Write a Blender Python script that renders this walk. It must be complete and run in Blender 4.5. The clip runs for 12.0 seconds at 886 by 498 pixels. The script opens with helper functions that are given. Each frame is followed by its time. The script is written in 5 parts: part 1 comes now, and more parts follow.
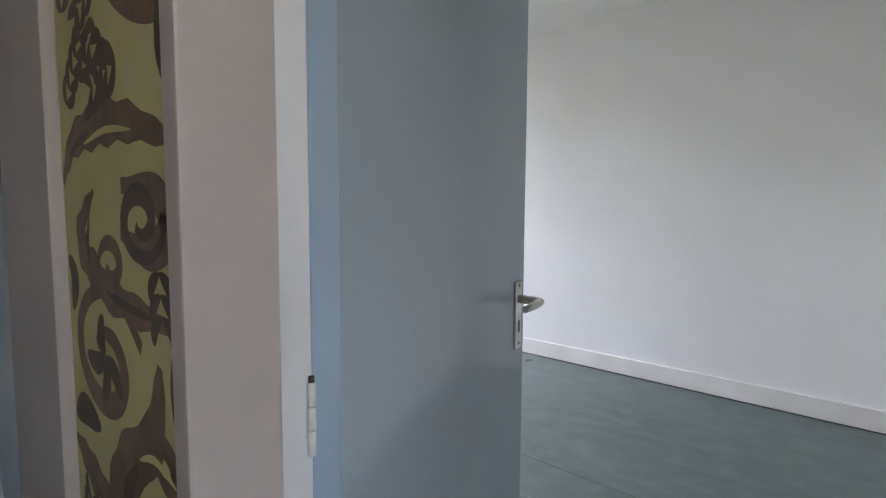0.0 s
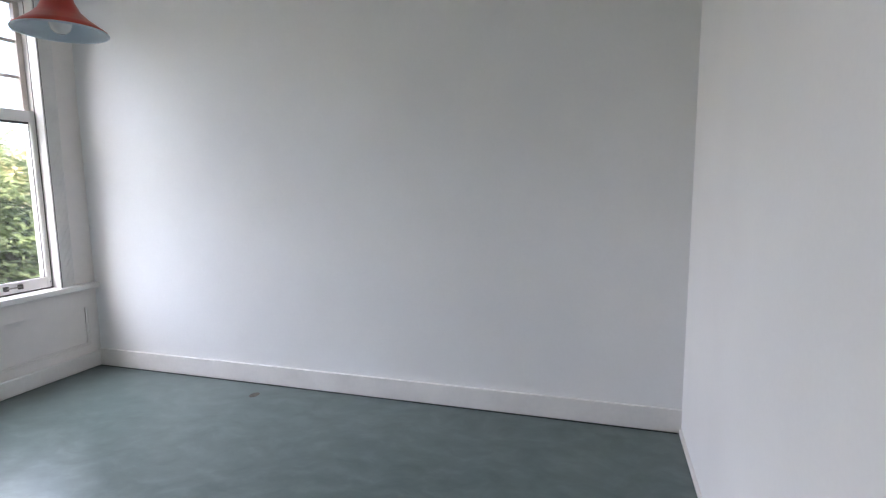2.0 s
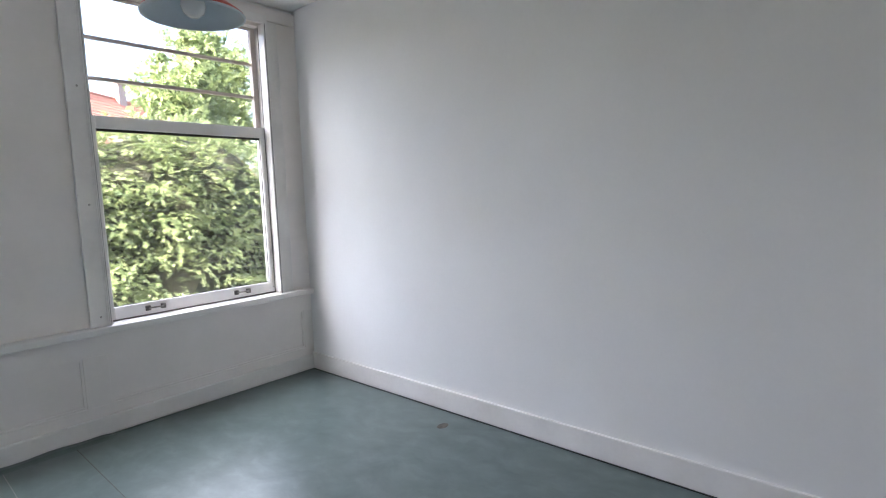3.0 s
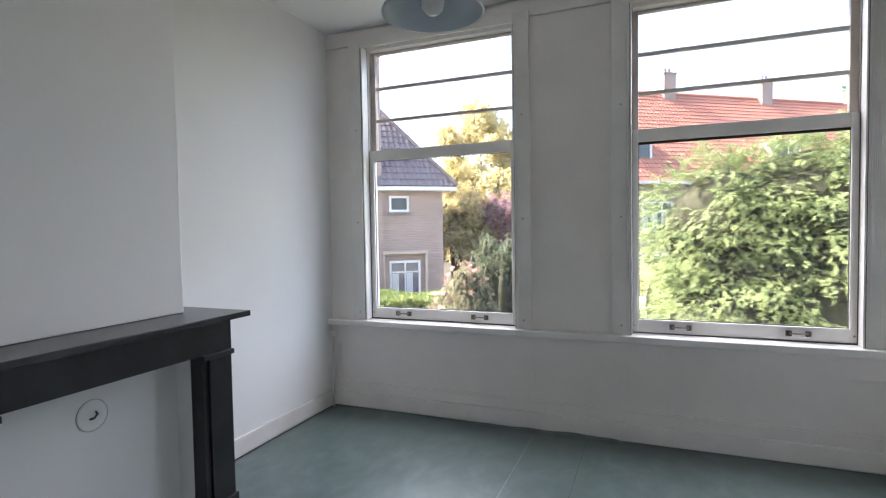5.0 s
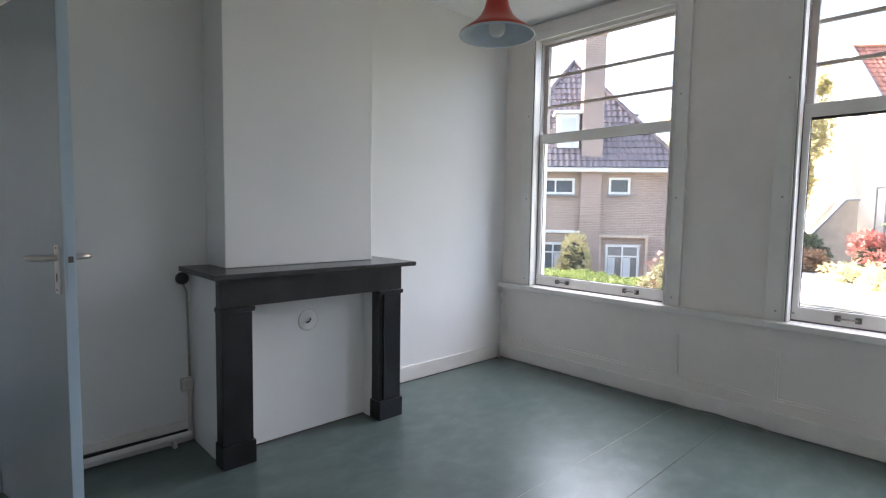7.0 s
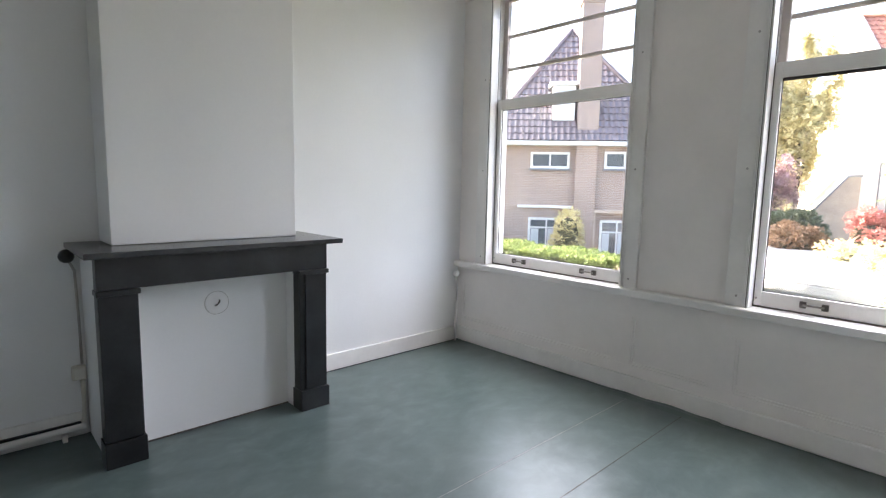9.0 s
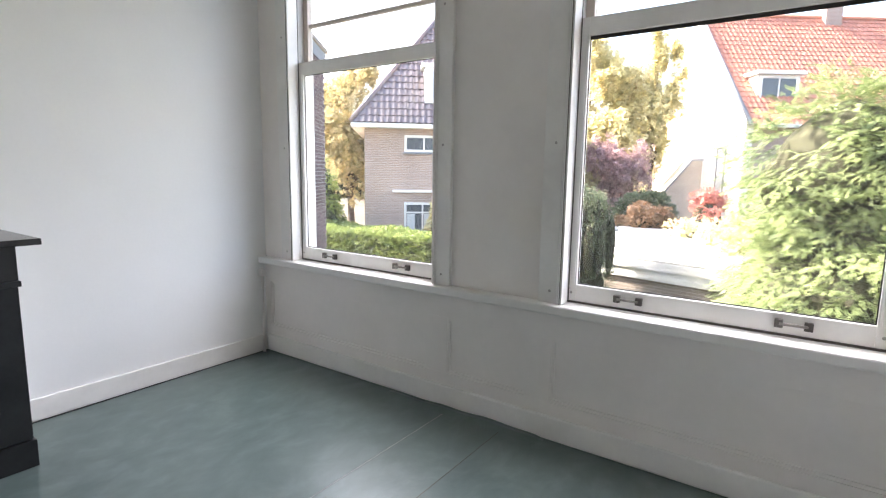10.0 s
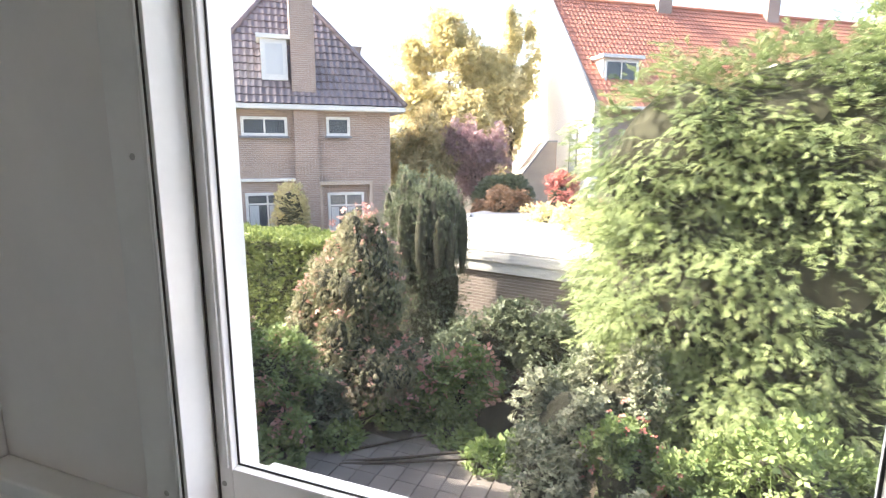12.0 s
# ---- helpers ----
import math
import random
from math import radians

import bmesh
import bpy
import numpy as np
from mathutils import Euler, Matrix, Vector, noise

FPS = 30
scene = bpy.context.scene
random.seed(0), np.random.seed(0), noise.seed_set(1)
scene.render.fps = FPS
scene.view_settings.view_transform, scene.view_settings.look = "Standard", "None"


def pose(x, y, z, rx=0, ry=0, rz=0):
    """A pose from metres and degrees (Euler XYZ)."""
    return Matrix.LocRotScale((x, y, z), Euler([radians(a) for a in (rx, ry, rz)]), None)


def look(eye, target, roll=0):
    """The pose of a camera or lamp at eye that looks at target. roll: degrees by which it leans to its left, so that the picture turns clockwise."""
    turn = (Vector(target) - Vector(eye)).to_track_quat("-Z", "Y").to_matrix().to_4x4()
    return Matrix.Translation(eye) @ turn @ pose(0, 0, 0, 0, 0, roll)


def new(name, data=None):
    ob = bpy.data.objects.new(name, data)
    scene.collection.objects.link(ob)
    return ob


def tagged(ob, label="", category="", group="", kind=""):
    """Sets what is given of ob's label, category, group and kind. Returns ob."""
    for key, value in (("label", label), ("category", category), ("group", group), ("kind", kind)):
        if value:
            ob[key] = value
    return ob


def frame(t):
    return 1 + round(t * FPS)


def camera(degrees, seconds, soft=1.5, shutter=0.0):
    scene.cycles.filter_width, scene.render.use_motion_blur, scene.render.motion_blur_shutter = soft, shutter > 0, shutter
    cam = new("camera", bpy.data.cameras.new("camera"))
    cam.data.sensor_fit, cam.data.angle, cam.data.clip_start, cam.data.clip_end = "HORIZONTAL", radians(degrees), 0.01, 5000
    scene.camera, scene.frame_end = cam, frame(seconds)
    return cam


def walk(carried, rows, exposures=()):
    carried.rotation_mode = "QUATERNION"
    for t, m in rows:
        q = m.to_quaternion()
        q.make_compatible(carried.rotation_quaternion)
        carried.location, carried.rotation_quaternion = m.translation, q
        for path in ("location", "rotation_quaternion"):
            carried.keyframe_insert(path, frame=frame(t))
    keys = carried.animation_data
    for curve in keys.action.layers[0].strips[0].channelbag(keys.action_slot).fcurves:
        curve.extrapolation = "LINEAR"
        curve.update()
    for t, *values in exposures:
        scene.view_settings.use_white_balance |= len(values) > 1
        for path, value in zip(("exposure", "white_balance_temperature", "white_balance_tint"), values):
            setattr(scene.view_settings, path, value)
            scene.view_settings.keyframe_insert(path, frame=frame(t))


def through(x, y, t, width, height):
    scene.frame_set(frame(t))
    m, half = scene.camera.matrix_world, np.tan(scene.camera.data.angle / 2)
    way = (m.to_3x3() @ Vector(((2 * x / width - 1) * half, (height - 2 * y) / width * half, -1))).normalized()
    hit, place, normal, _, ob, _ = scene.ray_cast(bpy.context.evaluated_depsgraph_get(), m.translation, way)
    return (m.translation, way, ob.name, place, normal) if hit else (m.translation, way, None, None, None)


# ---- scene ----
cam = camera(80.5, 12.0, soft=1.2)
PATH = [
    (0, (-0.388, 0.209, 1.318), (1.084, 1.553, 1.154), 0.3),
    (0.2, (-0.352, 0.151, 1.304), (1.221, 1.375, 1.132), 0.3),
    (0.5, (-0.282, 0.14, 1.305), (1.444, 1.131, 1.105), 0.1),
    (0.7, (-0.175, 0.177, 1.298), (1.627, 1.021, 1.094), 0.5),
    (1, (-0.048, 0.201, 1.322), (1.818, 0.883, 1.093), 0.3),
    (1.5, (0.229, 0.282, 1.345), (2.129, 0.858, 1.106), -0.3),
    (2, (0.552, 0.444, 1.389), (2.449, 1.026, 1.136), -0.6),
    (2.5, (0.802, 0.517, 1.369), (2.607, 1.346, 1.13), -1.7),
    (3, (1.142, 0.636, 1.375), (2.637, 1.942, 1.164), -2.0),
    (3.5, (1.440, 0.700, 1.355), (2.420, 2.439, 1.207), -2.6),
    (5.3, (2.425, 0.835, 1.311), (1.45, 2.579, 1.24), -0.7),
    (5.5, (2.51, 0.832, 1.295), (1.413, 2.503, 1.225), -0.6),
    (6, (2.707, 0.784, 1.31), (1.405, 2.298, 1.209), 0.1),
    (6.5, (2.869, 0.704, 1.297), (1.478, 2.135, 1.172), 0.7),
    (7, (2.958, 0.684, 1.271), (1.505, 2.051, 1.125), 0.9),
    (7.2, (2.984, 0.711, 1.272), (1.509, 2.051, 1.111), 0.9),
    (8.8, (3.023, 1.086, 1.259), (1.548, 2.418, 1.034), 0.9),
    (9, (3.014, 1.188, 1.263), (1.563, 2.543, 1.021), 1.2),
    (9.5, (2.998, 1.548, 1.248), (1.672, 3.022, 0.991), 1.1),
    (10, (3.024, 1.976, 1.243), (1.891, 3.599, 0.954), 0.9),
    (10.5, (3.01, 2.403, 1.291), (2.082, 4.144, 0.962), 0.8),
    (11, (2.97, 2.811, 1.335), (2.183, 4.615, 0.98), 0.7),
    (11.5, (2.949, 3.19, 1.356), (2.22, 5.018, 0.996), 0.6),
    (12, (2.946, 3.486, 1.385), (2.228, 5.319, 1.029), 0.1),
]
EXPOSURES = [(0.0, 3.45, 6350, 18), (1.0, 3.45, 6250, 18), (1.5, 3.32, 6250, 19), (2.5, 3.15, 6250, 19), (3.5, 2.95, 6300, 18), (5.5, 2.62, 6400, 17),
             (7.0, 2.75, 6450, 17), (9.0, 3.05, 6600, 17), (10.5, 2.95, 6700, 17), (11.5, 2.62, 6700, 17), (12.0, 2.48, 6700, 17)]
walk(cam, [(t, look(eye, aim, roll)) for t, eye, aim, roll in PATH], EXPOSURES)

# ---- world, sun and exposure ----
SUN_YAW, SUN_ELEV = radians(97), radians(36)
world = bpy.data.worlds.new("sky")
scene.world = world
world.use_nodes = True
wn = world.node_tree
sky = wn.nodes.new("ShaderNodeTexSky")
sky.sky_type = "NISHITA"
sky.sun_disc = False
sky.sun_elevation = SUN_ELEV
sky.sun_rotation = -SUN_YAW
sky.air_density, sky.dust_density, sky.ozone_density = 1.0, 4.0, 1.0
bg = wn.nodes["Background"]
bg.inputs["Strength"].default_value = 0.15
wn.links.new(sky.outputs["Color"], bg.inputs["Color"])
sun_data = bpy.data.lights.new("sun", "SUN")
sun_data.energy, sun_data.angle, sun_data.color = 3.7, radians(1.0), (1.0, 0.93, 0.82)
sun = new("sun", sun_data)
toward = Vector((-math.sin(SUN_YAW) * math.cos(SUN_ELEV), math.cos(SUN_YAW) * math.cos(SUN_ELEV), math.sin(SUN_ELEV)))
sun.matrix_world = look((0, 0, 30), Vector((0, 0, 30)) - toward)

# daylight in the two window openings: cool from the sky, downwards; yellow-green from the sunlit gardens, upwards
for cx in (0.874, 2.7185):
    for cz in (1.15, 1.70, 2.31):
        day = bpy.data.lights.new("window_daylight", "AREA")
        day.shape, day.size, day.size_y, day.energy, day.color, day.spread = "RECTANGLE", 1.05, 0.60, 1.05, (0.965, 0.965, 1.0), radians(112)
        new("window_daylight", day).matrix_world = look((cx, 4.435, cz), (cx, 0.435, cz - 4.0))
    day = bpy.data.lights.new("garden_daylight", "AREA")
    day.shape, day.size, day.size_y, day.energy, day.color, day.spread = "RECTANGLE", 1.05, 1.0, 0.34, (1.0, 0.92, 0.60), radians(130)
    new("garden_daylight", day).matrix_world = look((cx, 4.43, 1.45), (cx, 0.43, 3.2))
# unseen fill lamp, added in the south opening to brighten the hall
day = bpy.data.lights.new("hall_fill", "AREA")
day.shape, day.size, day.size_y, day.energy, day.color = "RECTANGLE", 0.75, 1.3, 0.4, (1.0, 0.95, 0.90)
new("hall_fill", day).matrix_world = look((-0.75, -1.29, 1.6), (-0.75, 0.5, 1.5))

# ---- plan ----
W, D, H = 3.56, 4.19, 2.79        # the room: width, depth to the window wall, height
GROUND = -2.9


# ---- materials ----
def mat(name, base, rough=0.6, metal=0.0, vary=0.12, scale=6.0, fine=120.0, bump=0.1, spec=0.5, hue=None, rand=0.0, stretch=(1, 1, 1), coat=0.0):
    """A surface with broad stains, fine grain and light relief."""
    m = bpy.data.materials.new(name)
    m.use_nodes = True
    n, l = m.node_tree.nodes, m.node_tree.links
    p = n["Principled BSDF"]
    p.inputs["Roughness"].default_value, p.inputs["Metallic"].default_value = rough, metal
    p.inputs["Specular IOR Level"].default_value = spec
    p.inputs["Coat Weight"].default_value = coat
    tc = n.new("ShaderNodeTexCoord")
    mp = n.new("ShaderNodeMapping")
    mp.inputs["Scale"].default_value = stretch
    l.new(tc.outputs["Object"], mp.inputs["Vector"])
    big, small = n.new("ShaderNodeTexNoise"), n.new("ShaderNodeTexNoise")
    for t, s, d in ((big, scale, 5), (small, fine, 3)):
        t.inputs["Scale"].default_value, t.inputs["Detail"].default_value = s, d
        l.new(mp.outputs["Vector"], t.inputs["Vector"])
    ramp = n.new("ShaderNodeValToRGB")
    c = Vector(base)
    dark = c * (1 - vary)
    lite = Vector([min(1.0, v * (1 + vary * 0.7)) for v in c])
    if hue:
        lite = Vector(hue)
    ramp.color_ramp.elements[0].position, ramp.color_ramp.elements[1].position = 0.3, 0.7
    ramp.color_ramp.elements[0].color, ramp.color_ramp.elements[1].color = (*dark, 1), (*lite, 1)
    add = n.new("ShaderNodeMath")
    add.operation = "MULTIPLY_ADD"
    add.inputs[1].default_value = 0.25
    l.new(small.outputs["Fac"], add.inputs[0])
    sub = n.new("ShaderNodeMath")
    sub.operation = "ADD"
    sub.inputs[1].default_value = -0.125
    l.new(big.outputs["Fac"], sub.inputs[0])
    l.new(sub.outputs[0], add.inputs[2])
    last = add.outputs[0]
    if rand:
        info = n.new("ShaderNodeObjectInfo")
        geo = n.new("ShaderNodeNewGeometry")
        mx = n.new("ShaderNodeMath")
        mx.operation = "ADD"
        l.new(info.outputs["Random"], mx.inputs[0])
        l.new(geo.outputs["Random Per Island"], mx.inputs[1])
        ma = n.new("ShaderNodeMath")
        ma.operation = "MULTIPLY_ADD"
        ma.inputs[1].default_value = rand
        l.new(mx.outputs[0], ma.inputs[0])
        l.new(last, ma.inputs[2])
        mb = n.new("ShaderNodeMath")
        mb.operation = "SUBTRACT"
        mb.inputs[1].default_value = rand
        l.new(ma.outputs[0], mb.inputs[0])
        last = mb.outputs[0]
    l.new(last, ramp.inputs["Fac"])
    l.new(ramp.outputs["Color"], p.inputs["Base Color"])
    if bump:
        b = n.new("ShaderNodeBump")
        b.inputs["Strength"].default_value, b.inputs["Distance"].default_value = bump, 0.01
        l.new(add.outputs[0], b.inputs["Height"])
        l.new(b.outputs["Normal"], p.inputs["Normal"])
    return m


def leaf_mat(name, a, b, rough=0.55, shine=0.3, through=0.25, each=0.6, clump=1.7):
    """Leaves: each one its own tint between two colours, a little light passing through."""
    m = bpy.data.materials.new(name)
    m.use_nodes = True
    n, l = m.node_tree.nodes, m.node_tree.links
    p = n["Principled BSDF"]
    p.inputs["Roughness"].default_value, p.inputs["Specular IOR Level"].default_value = rough, shine
    geo = n.new("ShaderNodeNewGeometry")
    tc = n.new("ShaderNodeTexCoord")
    nz = n.new("ShaderNodeTexNoise")
    nz.inputs["Scale"].default_value = clump
    l.new(tc.outputs["Object"], nz.inputs["Vector"])
    mx = n.new("ShaderNodeMath")
    mx.operation = "MULTIPLY_ADD"
    mx.inputs[1].default_value = each
    l.new(geo.outputs["Random Per Island"], mx.inputs[0])
    l.new(nz.outputs["Fac"], mx.inputs[2])
    ramp = n.new("ShaderNodeValToRGB")
    ramp.color_ramp.elements[0].position, ramp.color_ramp.elements[1].position = 0.35, 0.45 + each
    ramp.color_ramp.elements[0].color, ramp.color_ramp.elements[1].color = (*a, 1), (*b, 1)
    l.new(mx.outputs[0], ramp.inputs["Fac"])
    l.new(ramp.outputs["Color"], p.inputs["Base Color"])
    tr = n.new("ShaderNodeBsdfTranslucent")
    l.new(ramp.outputs["Color"], tr.inputs["Color"])
    ms = n.new("ShaderNodeMixShader")
    ms.inputs["Fac"].default_value = through
    l.new(p.outputs["BSDF"], ms.inputs[1])
    l.new(tr.outputs["BSDF"], ms.inputs[2])
    l.new(ms.outputs["Shader"], n["Material Output"].inputs["Surface"])
    return m


def glass_mat(name, tint=(0.96, 0.98, 0.97), dirt_and_light=0.0):
    """A thin pane: see-through, with mirror gloss by Fresnel, a little dust and a painted veil of haze."""
    m = bpy.data.materials.new(name)
    m.use_nodes = True
    n, l = m.node_tree.nodes, m.node_tree.links
    n.remove(n["Principled BSDF"])
    tr, gl, fr, ms = (n.new(k) for k in ("ShaderNodeBsdfTransparent", "ShaderNodeBsdfGlossy", "ShaderNodeLayerWeight", "ShaderNodeMixShader"))
    pw, am = n.new("ShaderNodeMath"), n.new("ShaderNodeMath")
    tr.inputs["Color"].default_value = (*tint, 1)
    gl.inputs["Roughness"].default_value = 0.02
    fr.inputs["Blend"].default_value = 0.5
    pw.operation, am.operation = "POWER", "MULTIPLY_ADD"
    pw.inputs[1].default_value, am.inputs[1].default_value, am.inputs[2].default_value = 5.0, 0.5, 0.025
    l.new(fr.outputs["Facing"], pw.inputs[0])
    l.new(pw.outputs[0], am.inputs[0])
    l.new(am.outputs[0], ms.inputs["Fac"])
    l.new(tr.outputs["BSDF"], ms.inputs[1])
    l.new(gl.outputs["BSDF"], ms.inputs[2])
    out = ms.outputs["Shader"]
    if dirt_and_light:
        di, md, nz, mu = (n.new(k) for k in ("ShaderNodeBsdfDiffuse", "ShaderNodeMixShader", "ShaderNodeTexNoise", "ShaderNodeMath"))
        nz.inputs["Scale"].default_value = 3.0
        mu.operation = "MULTIPLY"
        mu.inputs[1].default_value = dirt_and_light
        l.new(nz.outputs["Fac"], mu.inputs[0])
        l.new(mu.outputs[0], md.inputs["Fac"])
        l.new(out, md.inputs[1])
        l.new(di.outputs["BSDF"], md.inputs[2])
        out = md.outputs["Shader"]
    l.new(out, n["Material Output"].inputs["Surface"])
    return m


def lino_mat():
    """Green-grey marbled linoleum: long streaks, cloudy wear, satin gloss."""
    m = bpy.data.materials.new("linoleum")
    m.use_nodes = True
    n, l = m.node_tree.nodes, m.node_tree.links
    p = n["Principled BSDF"]
    tc = n.new("ShaderNodeTexCoord")
    warp = n.new("ShaderNodeTexNoise")
    warp.inputs["Scale"].default_value, warp.inputs["Detail"].default_value = 2.2, 4
    l.new(tc.outputs["Object"], warp.inputs["Vector"])
    mp = n.new("ShaderNodeMapping")
    mp.inputs["Scale"].default_value = (5.0, 3.2, 1)
    mp.inputs["Rotation"].default_value = (0, 0, 0.5)
    vm = n.new("ShaderNodeVectorMath")
    vm.operation = "MULTIPLY_ADD"
    vm.inputs[1].default_value = (0.30, 0.30, 0)
    l.new(warp.outputs["Color"], vm.inputs[0])
    l.new(tc.outputs["Object"], vm.inputs[2])
    l.new(vm.outputs["Vector"], mp.inputs["Vector"])
    marb = n.new("ShaderNodeTexNoise")
    marb.inputs["Scale"].default_value, marb.inputs["Detail"].default_value, marb.inputs["Roughness"].default_value = 1.9, 8, 0.56
    l.new(mp.outputs["Vector"], marb.inputs["Vector"])
    ramp = n.new("ShaderNodeValToRGB")
    e = ramp.color_ramp.elements
    e[0].position, e[0].color = 0.30, (0.072, 0.104, 0.101, 1)
    e[1].position, e[1].color = 0.74, (0.138, 0.180, 0.172, 1)
    mid = e.new(0.52)
    mid.color = (0.099, 0.136, 0.131, 1)
    l.new(marb.outputs["Fac"], ramp.inputs["Fac"])
    wear = n.new("ShaderNodeTexNoise")
    wear.inputs["Scale"].default_value, wear.inputs["Detail"].default_value = 1.1, 6
    l.new(tc.outputs["Object"], wear.inputs["Vector"])
    mixc = n.new("ShaderNodeMix")
    mixc.data_type = "RGBA"
    mr = n.new("ShaderNodeMapRange")
    mr.inputs["From Min"].default_value, mr.inputs["From Max"].default_value, mr.inputs["To Max"].default_value = 0.45, 0.8, 0.45
    l.new(wear.outputs["Fac"], mr.inputs["Value"])
    l.new(mr.outputs["Result"], mixc.inputs["Factor"])
    l.new(ramp.outputs["Color"], mixc.inputs[6])
    mixc.inputs[7].default_value = (0.145, 0.182, 0.176, 1)
    l.new(mixc.outputs[2], p.inputs["Base Color"])
    rr = n.new("ShaderNodeMapRange")
    rr.inputs["To Min"].default_value, rr.inputs["To Max"].default_value = 0.27, 0.40
    l.new(marb.outputs["Fac"], rr.inputs["Value"])
    l.new(rr.outputs["Result"], p.inputs["Roughness"])
    b = n.new("ShaderNodeBump")
    b.inputs["Strength"].default_value, b.inputs["Distance"].default_value = 0.12, 0.02
    l.new(wear.outputs["Fac"], b.inputs["Height"])
    l.new(b.outputs["Normal"], p.inputs["Normal"])
    return m


M = {
    "wall": mat("white_wall_paint", (0.84, 0.84, 0.83), 0.75, vary=0.035, scale=1.4, fine=60, bump=0.10, spec=0.3),
    "ceil": mat("ceiling_paint", (0.84, 0.84, 0.83), 0.8, vary=0.03, scale=1.2, fine=50, bump=0.08, spec=0.3),
    "trim": mat("white_gloss_paint", (0.81, 0.79, 0.76), 0.36, vary=0.07, scale=4, fine=40, bump=0.06, spec=0.5),
    "panel": mat("white_panel_paint", (0.82, 0.78, 0.745), 0.45, vary=0.045, scale=3, fine=30, bump=0.08),
    # white paint browned to carry the shade on the upper sashes
    "shadepaint": mat("shaded_white_paint", (0.56, 0.49, 0.44), 0.5, vary=0.14, scale=6, fine=50, bump=0.08),
    # grime, also the colour of the painted shade beside the sashes
    "dirt_and_light": mat("grime_and_shade", (0.10, 0.085, 0.07), 0.7, vary=0.4, scale=30, fine=120, bump=0.1),
    "taupe": mat("taupe_paint", (0.53, 0.455, 0.40), 0.5, vary=0.06, scale=3, fine=40, bump=0.06),
    "door": mat("blue_grey_gloss_paint", (0.37, 0.435, 0.47), 0.09, vary=0.05, scale=2, fine=25, bump=0.02, spec=0.5),
    "dooredge": mat("pale_blue_paint", (0.37, 0.48, 0.57), 0.3, vary=0.05, scale=3, fine=40, bump=0.04),
    "steel": mat("worn_aluminium", (0.62, 0.60, 0.57), 0.32, 0.9, vary=0.12, scale=25, fine=200, bump=0.03),
    "wornsteel": mat("worn_steel", (0.27, 0.25, 0.23), 0.4, 0.8, vary=0.35, scale=30, fine=200, bump=0.05),
    "iron": mat("dark_iron", (0.12, 0.11, 0.10), 0.5, 0.6, vary=0.3, scale=40, fine=200, bump=0.1),
    "marble": mat("black_marble", (0.020, 0.021, 0.023), 0.30, vary=0.45, scale=7, fine=60, bump=0.02, spec=0.45),
    "marbletop": mat("worn_black_marble", (0.035, 0.036, 0.038), 0.22, vary=0.4, scale=9, fine=70, bump=0.02, spec=0.55),
    "red": mat("red_enamel", (0.52, 0.055, 0.035), 0.28, vary=0.1, scale=8, fine=60, bump=0.01),
    "pale": mat("pale_blue_enamel", (0.58, 0.66, 0.71), 0.4, vary=0.06, scale=8, fine=60, bump=0.01),
    "opal": mat("opal_bulb_glass", (0.80, 0.80, 0.78), 0.12, vary=0.02, scale=5, fine=20, bump=0.0),
    "black": mat("black_plastic", (0.015, 0.015, 0.015), 0.4, vary=0.2, scale=10, fine=90, bump=0.02),
    "cream": mat("cream_plastic", (0.68, 0.65, 0.58), 0.4, vary=0.06, scale=8, fine=60, bump=0.02),
    "cable": mat("grey_cable", (0.42, 0.40, 0.37), 0.6, vary=0.1, scale=20, fine=90, bump=0.02),
    "lino": lino_mat(),
    "olive": mat("olive_wallpaper", (0.56, 0.49, 0.20), 0.55, vary=0.08, scale=9, fine=120, bump=0.05),
    "brown": mat("brown_print", (0.20, 0.122, 0.072), 0.5, vary=0.3, scale=22, fine=150, bump=0.05),
    "umber": mat("dark_brown_print", (0.105, 0.064, 0.040), 0.5, vary=0.3, scale=22, fine=150, bump=0.05),
    # pane dust, strengthened to lay a pale veil of haze over the view
    "glass": glass_mat("window_glass", dirt_and_light=0.07),
}


# ---- mesh helpers ----
def box_into(bm, x0, y0, z0, x1, y1, z1):
    v = [bm.verts.new((x, y, z)) for z in (z0, z1) for x, y in ((x0, y0), (x1, y0), (x1, y1), (x0, y1))]
    for q in ((3, 2, 1, 0), (4, 5, 6, 7), (0, 1, 5, 4), (1, 2, 6, 5), (2, 3, 7, 6), (3, 0, 4, 7)):
        bm.faces.new([v[i] for i in q])
    return v


def boxes(*bs, bevel=0.0, seg=2):
    """One bmesh of boxes (x0, y0, z0, x1, y1, z1), with softened edges."""
    bm = bmesh.new()
    for b in bs:
        box_into(bm, *b)
    if bevel:
        bmesh.ops.bevel(bm, geom=bm.edges[:], offset=bevel, segments=seg, affect="EDGES", profile=0.6)
    return bm


def lathe(profile, n=32, cap=False):
    """A bmesh turned round z from (radius, z) pairs."""
    bm = bmesh.new()
    rings = [[bm.verts.new((r * math.cos(2 * math.pi * i / n), r * math.sin(2 * math.pi * i / n), z)) for i in range(n)] for r, z in profile]
    for a, b in zip(rings, rings[1:]):
        for i in range(n):
            f = bm.faces.new((a[i], a[(i + 1) % n], b[(i + 1) % n], b[i]))
            f.smooth = True
    if cap:
        bm.faces.new(rings[0][::-1])
        bm.faces.new(rings[-1])
    return bm


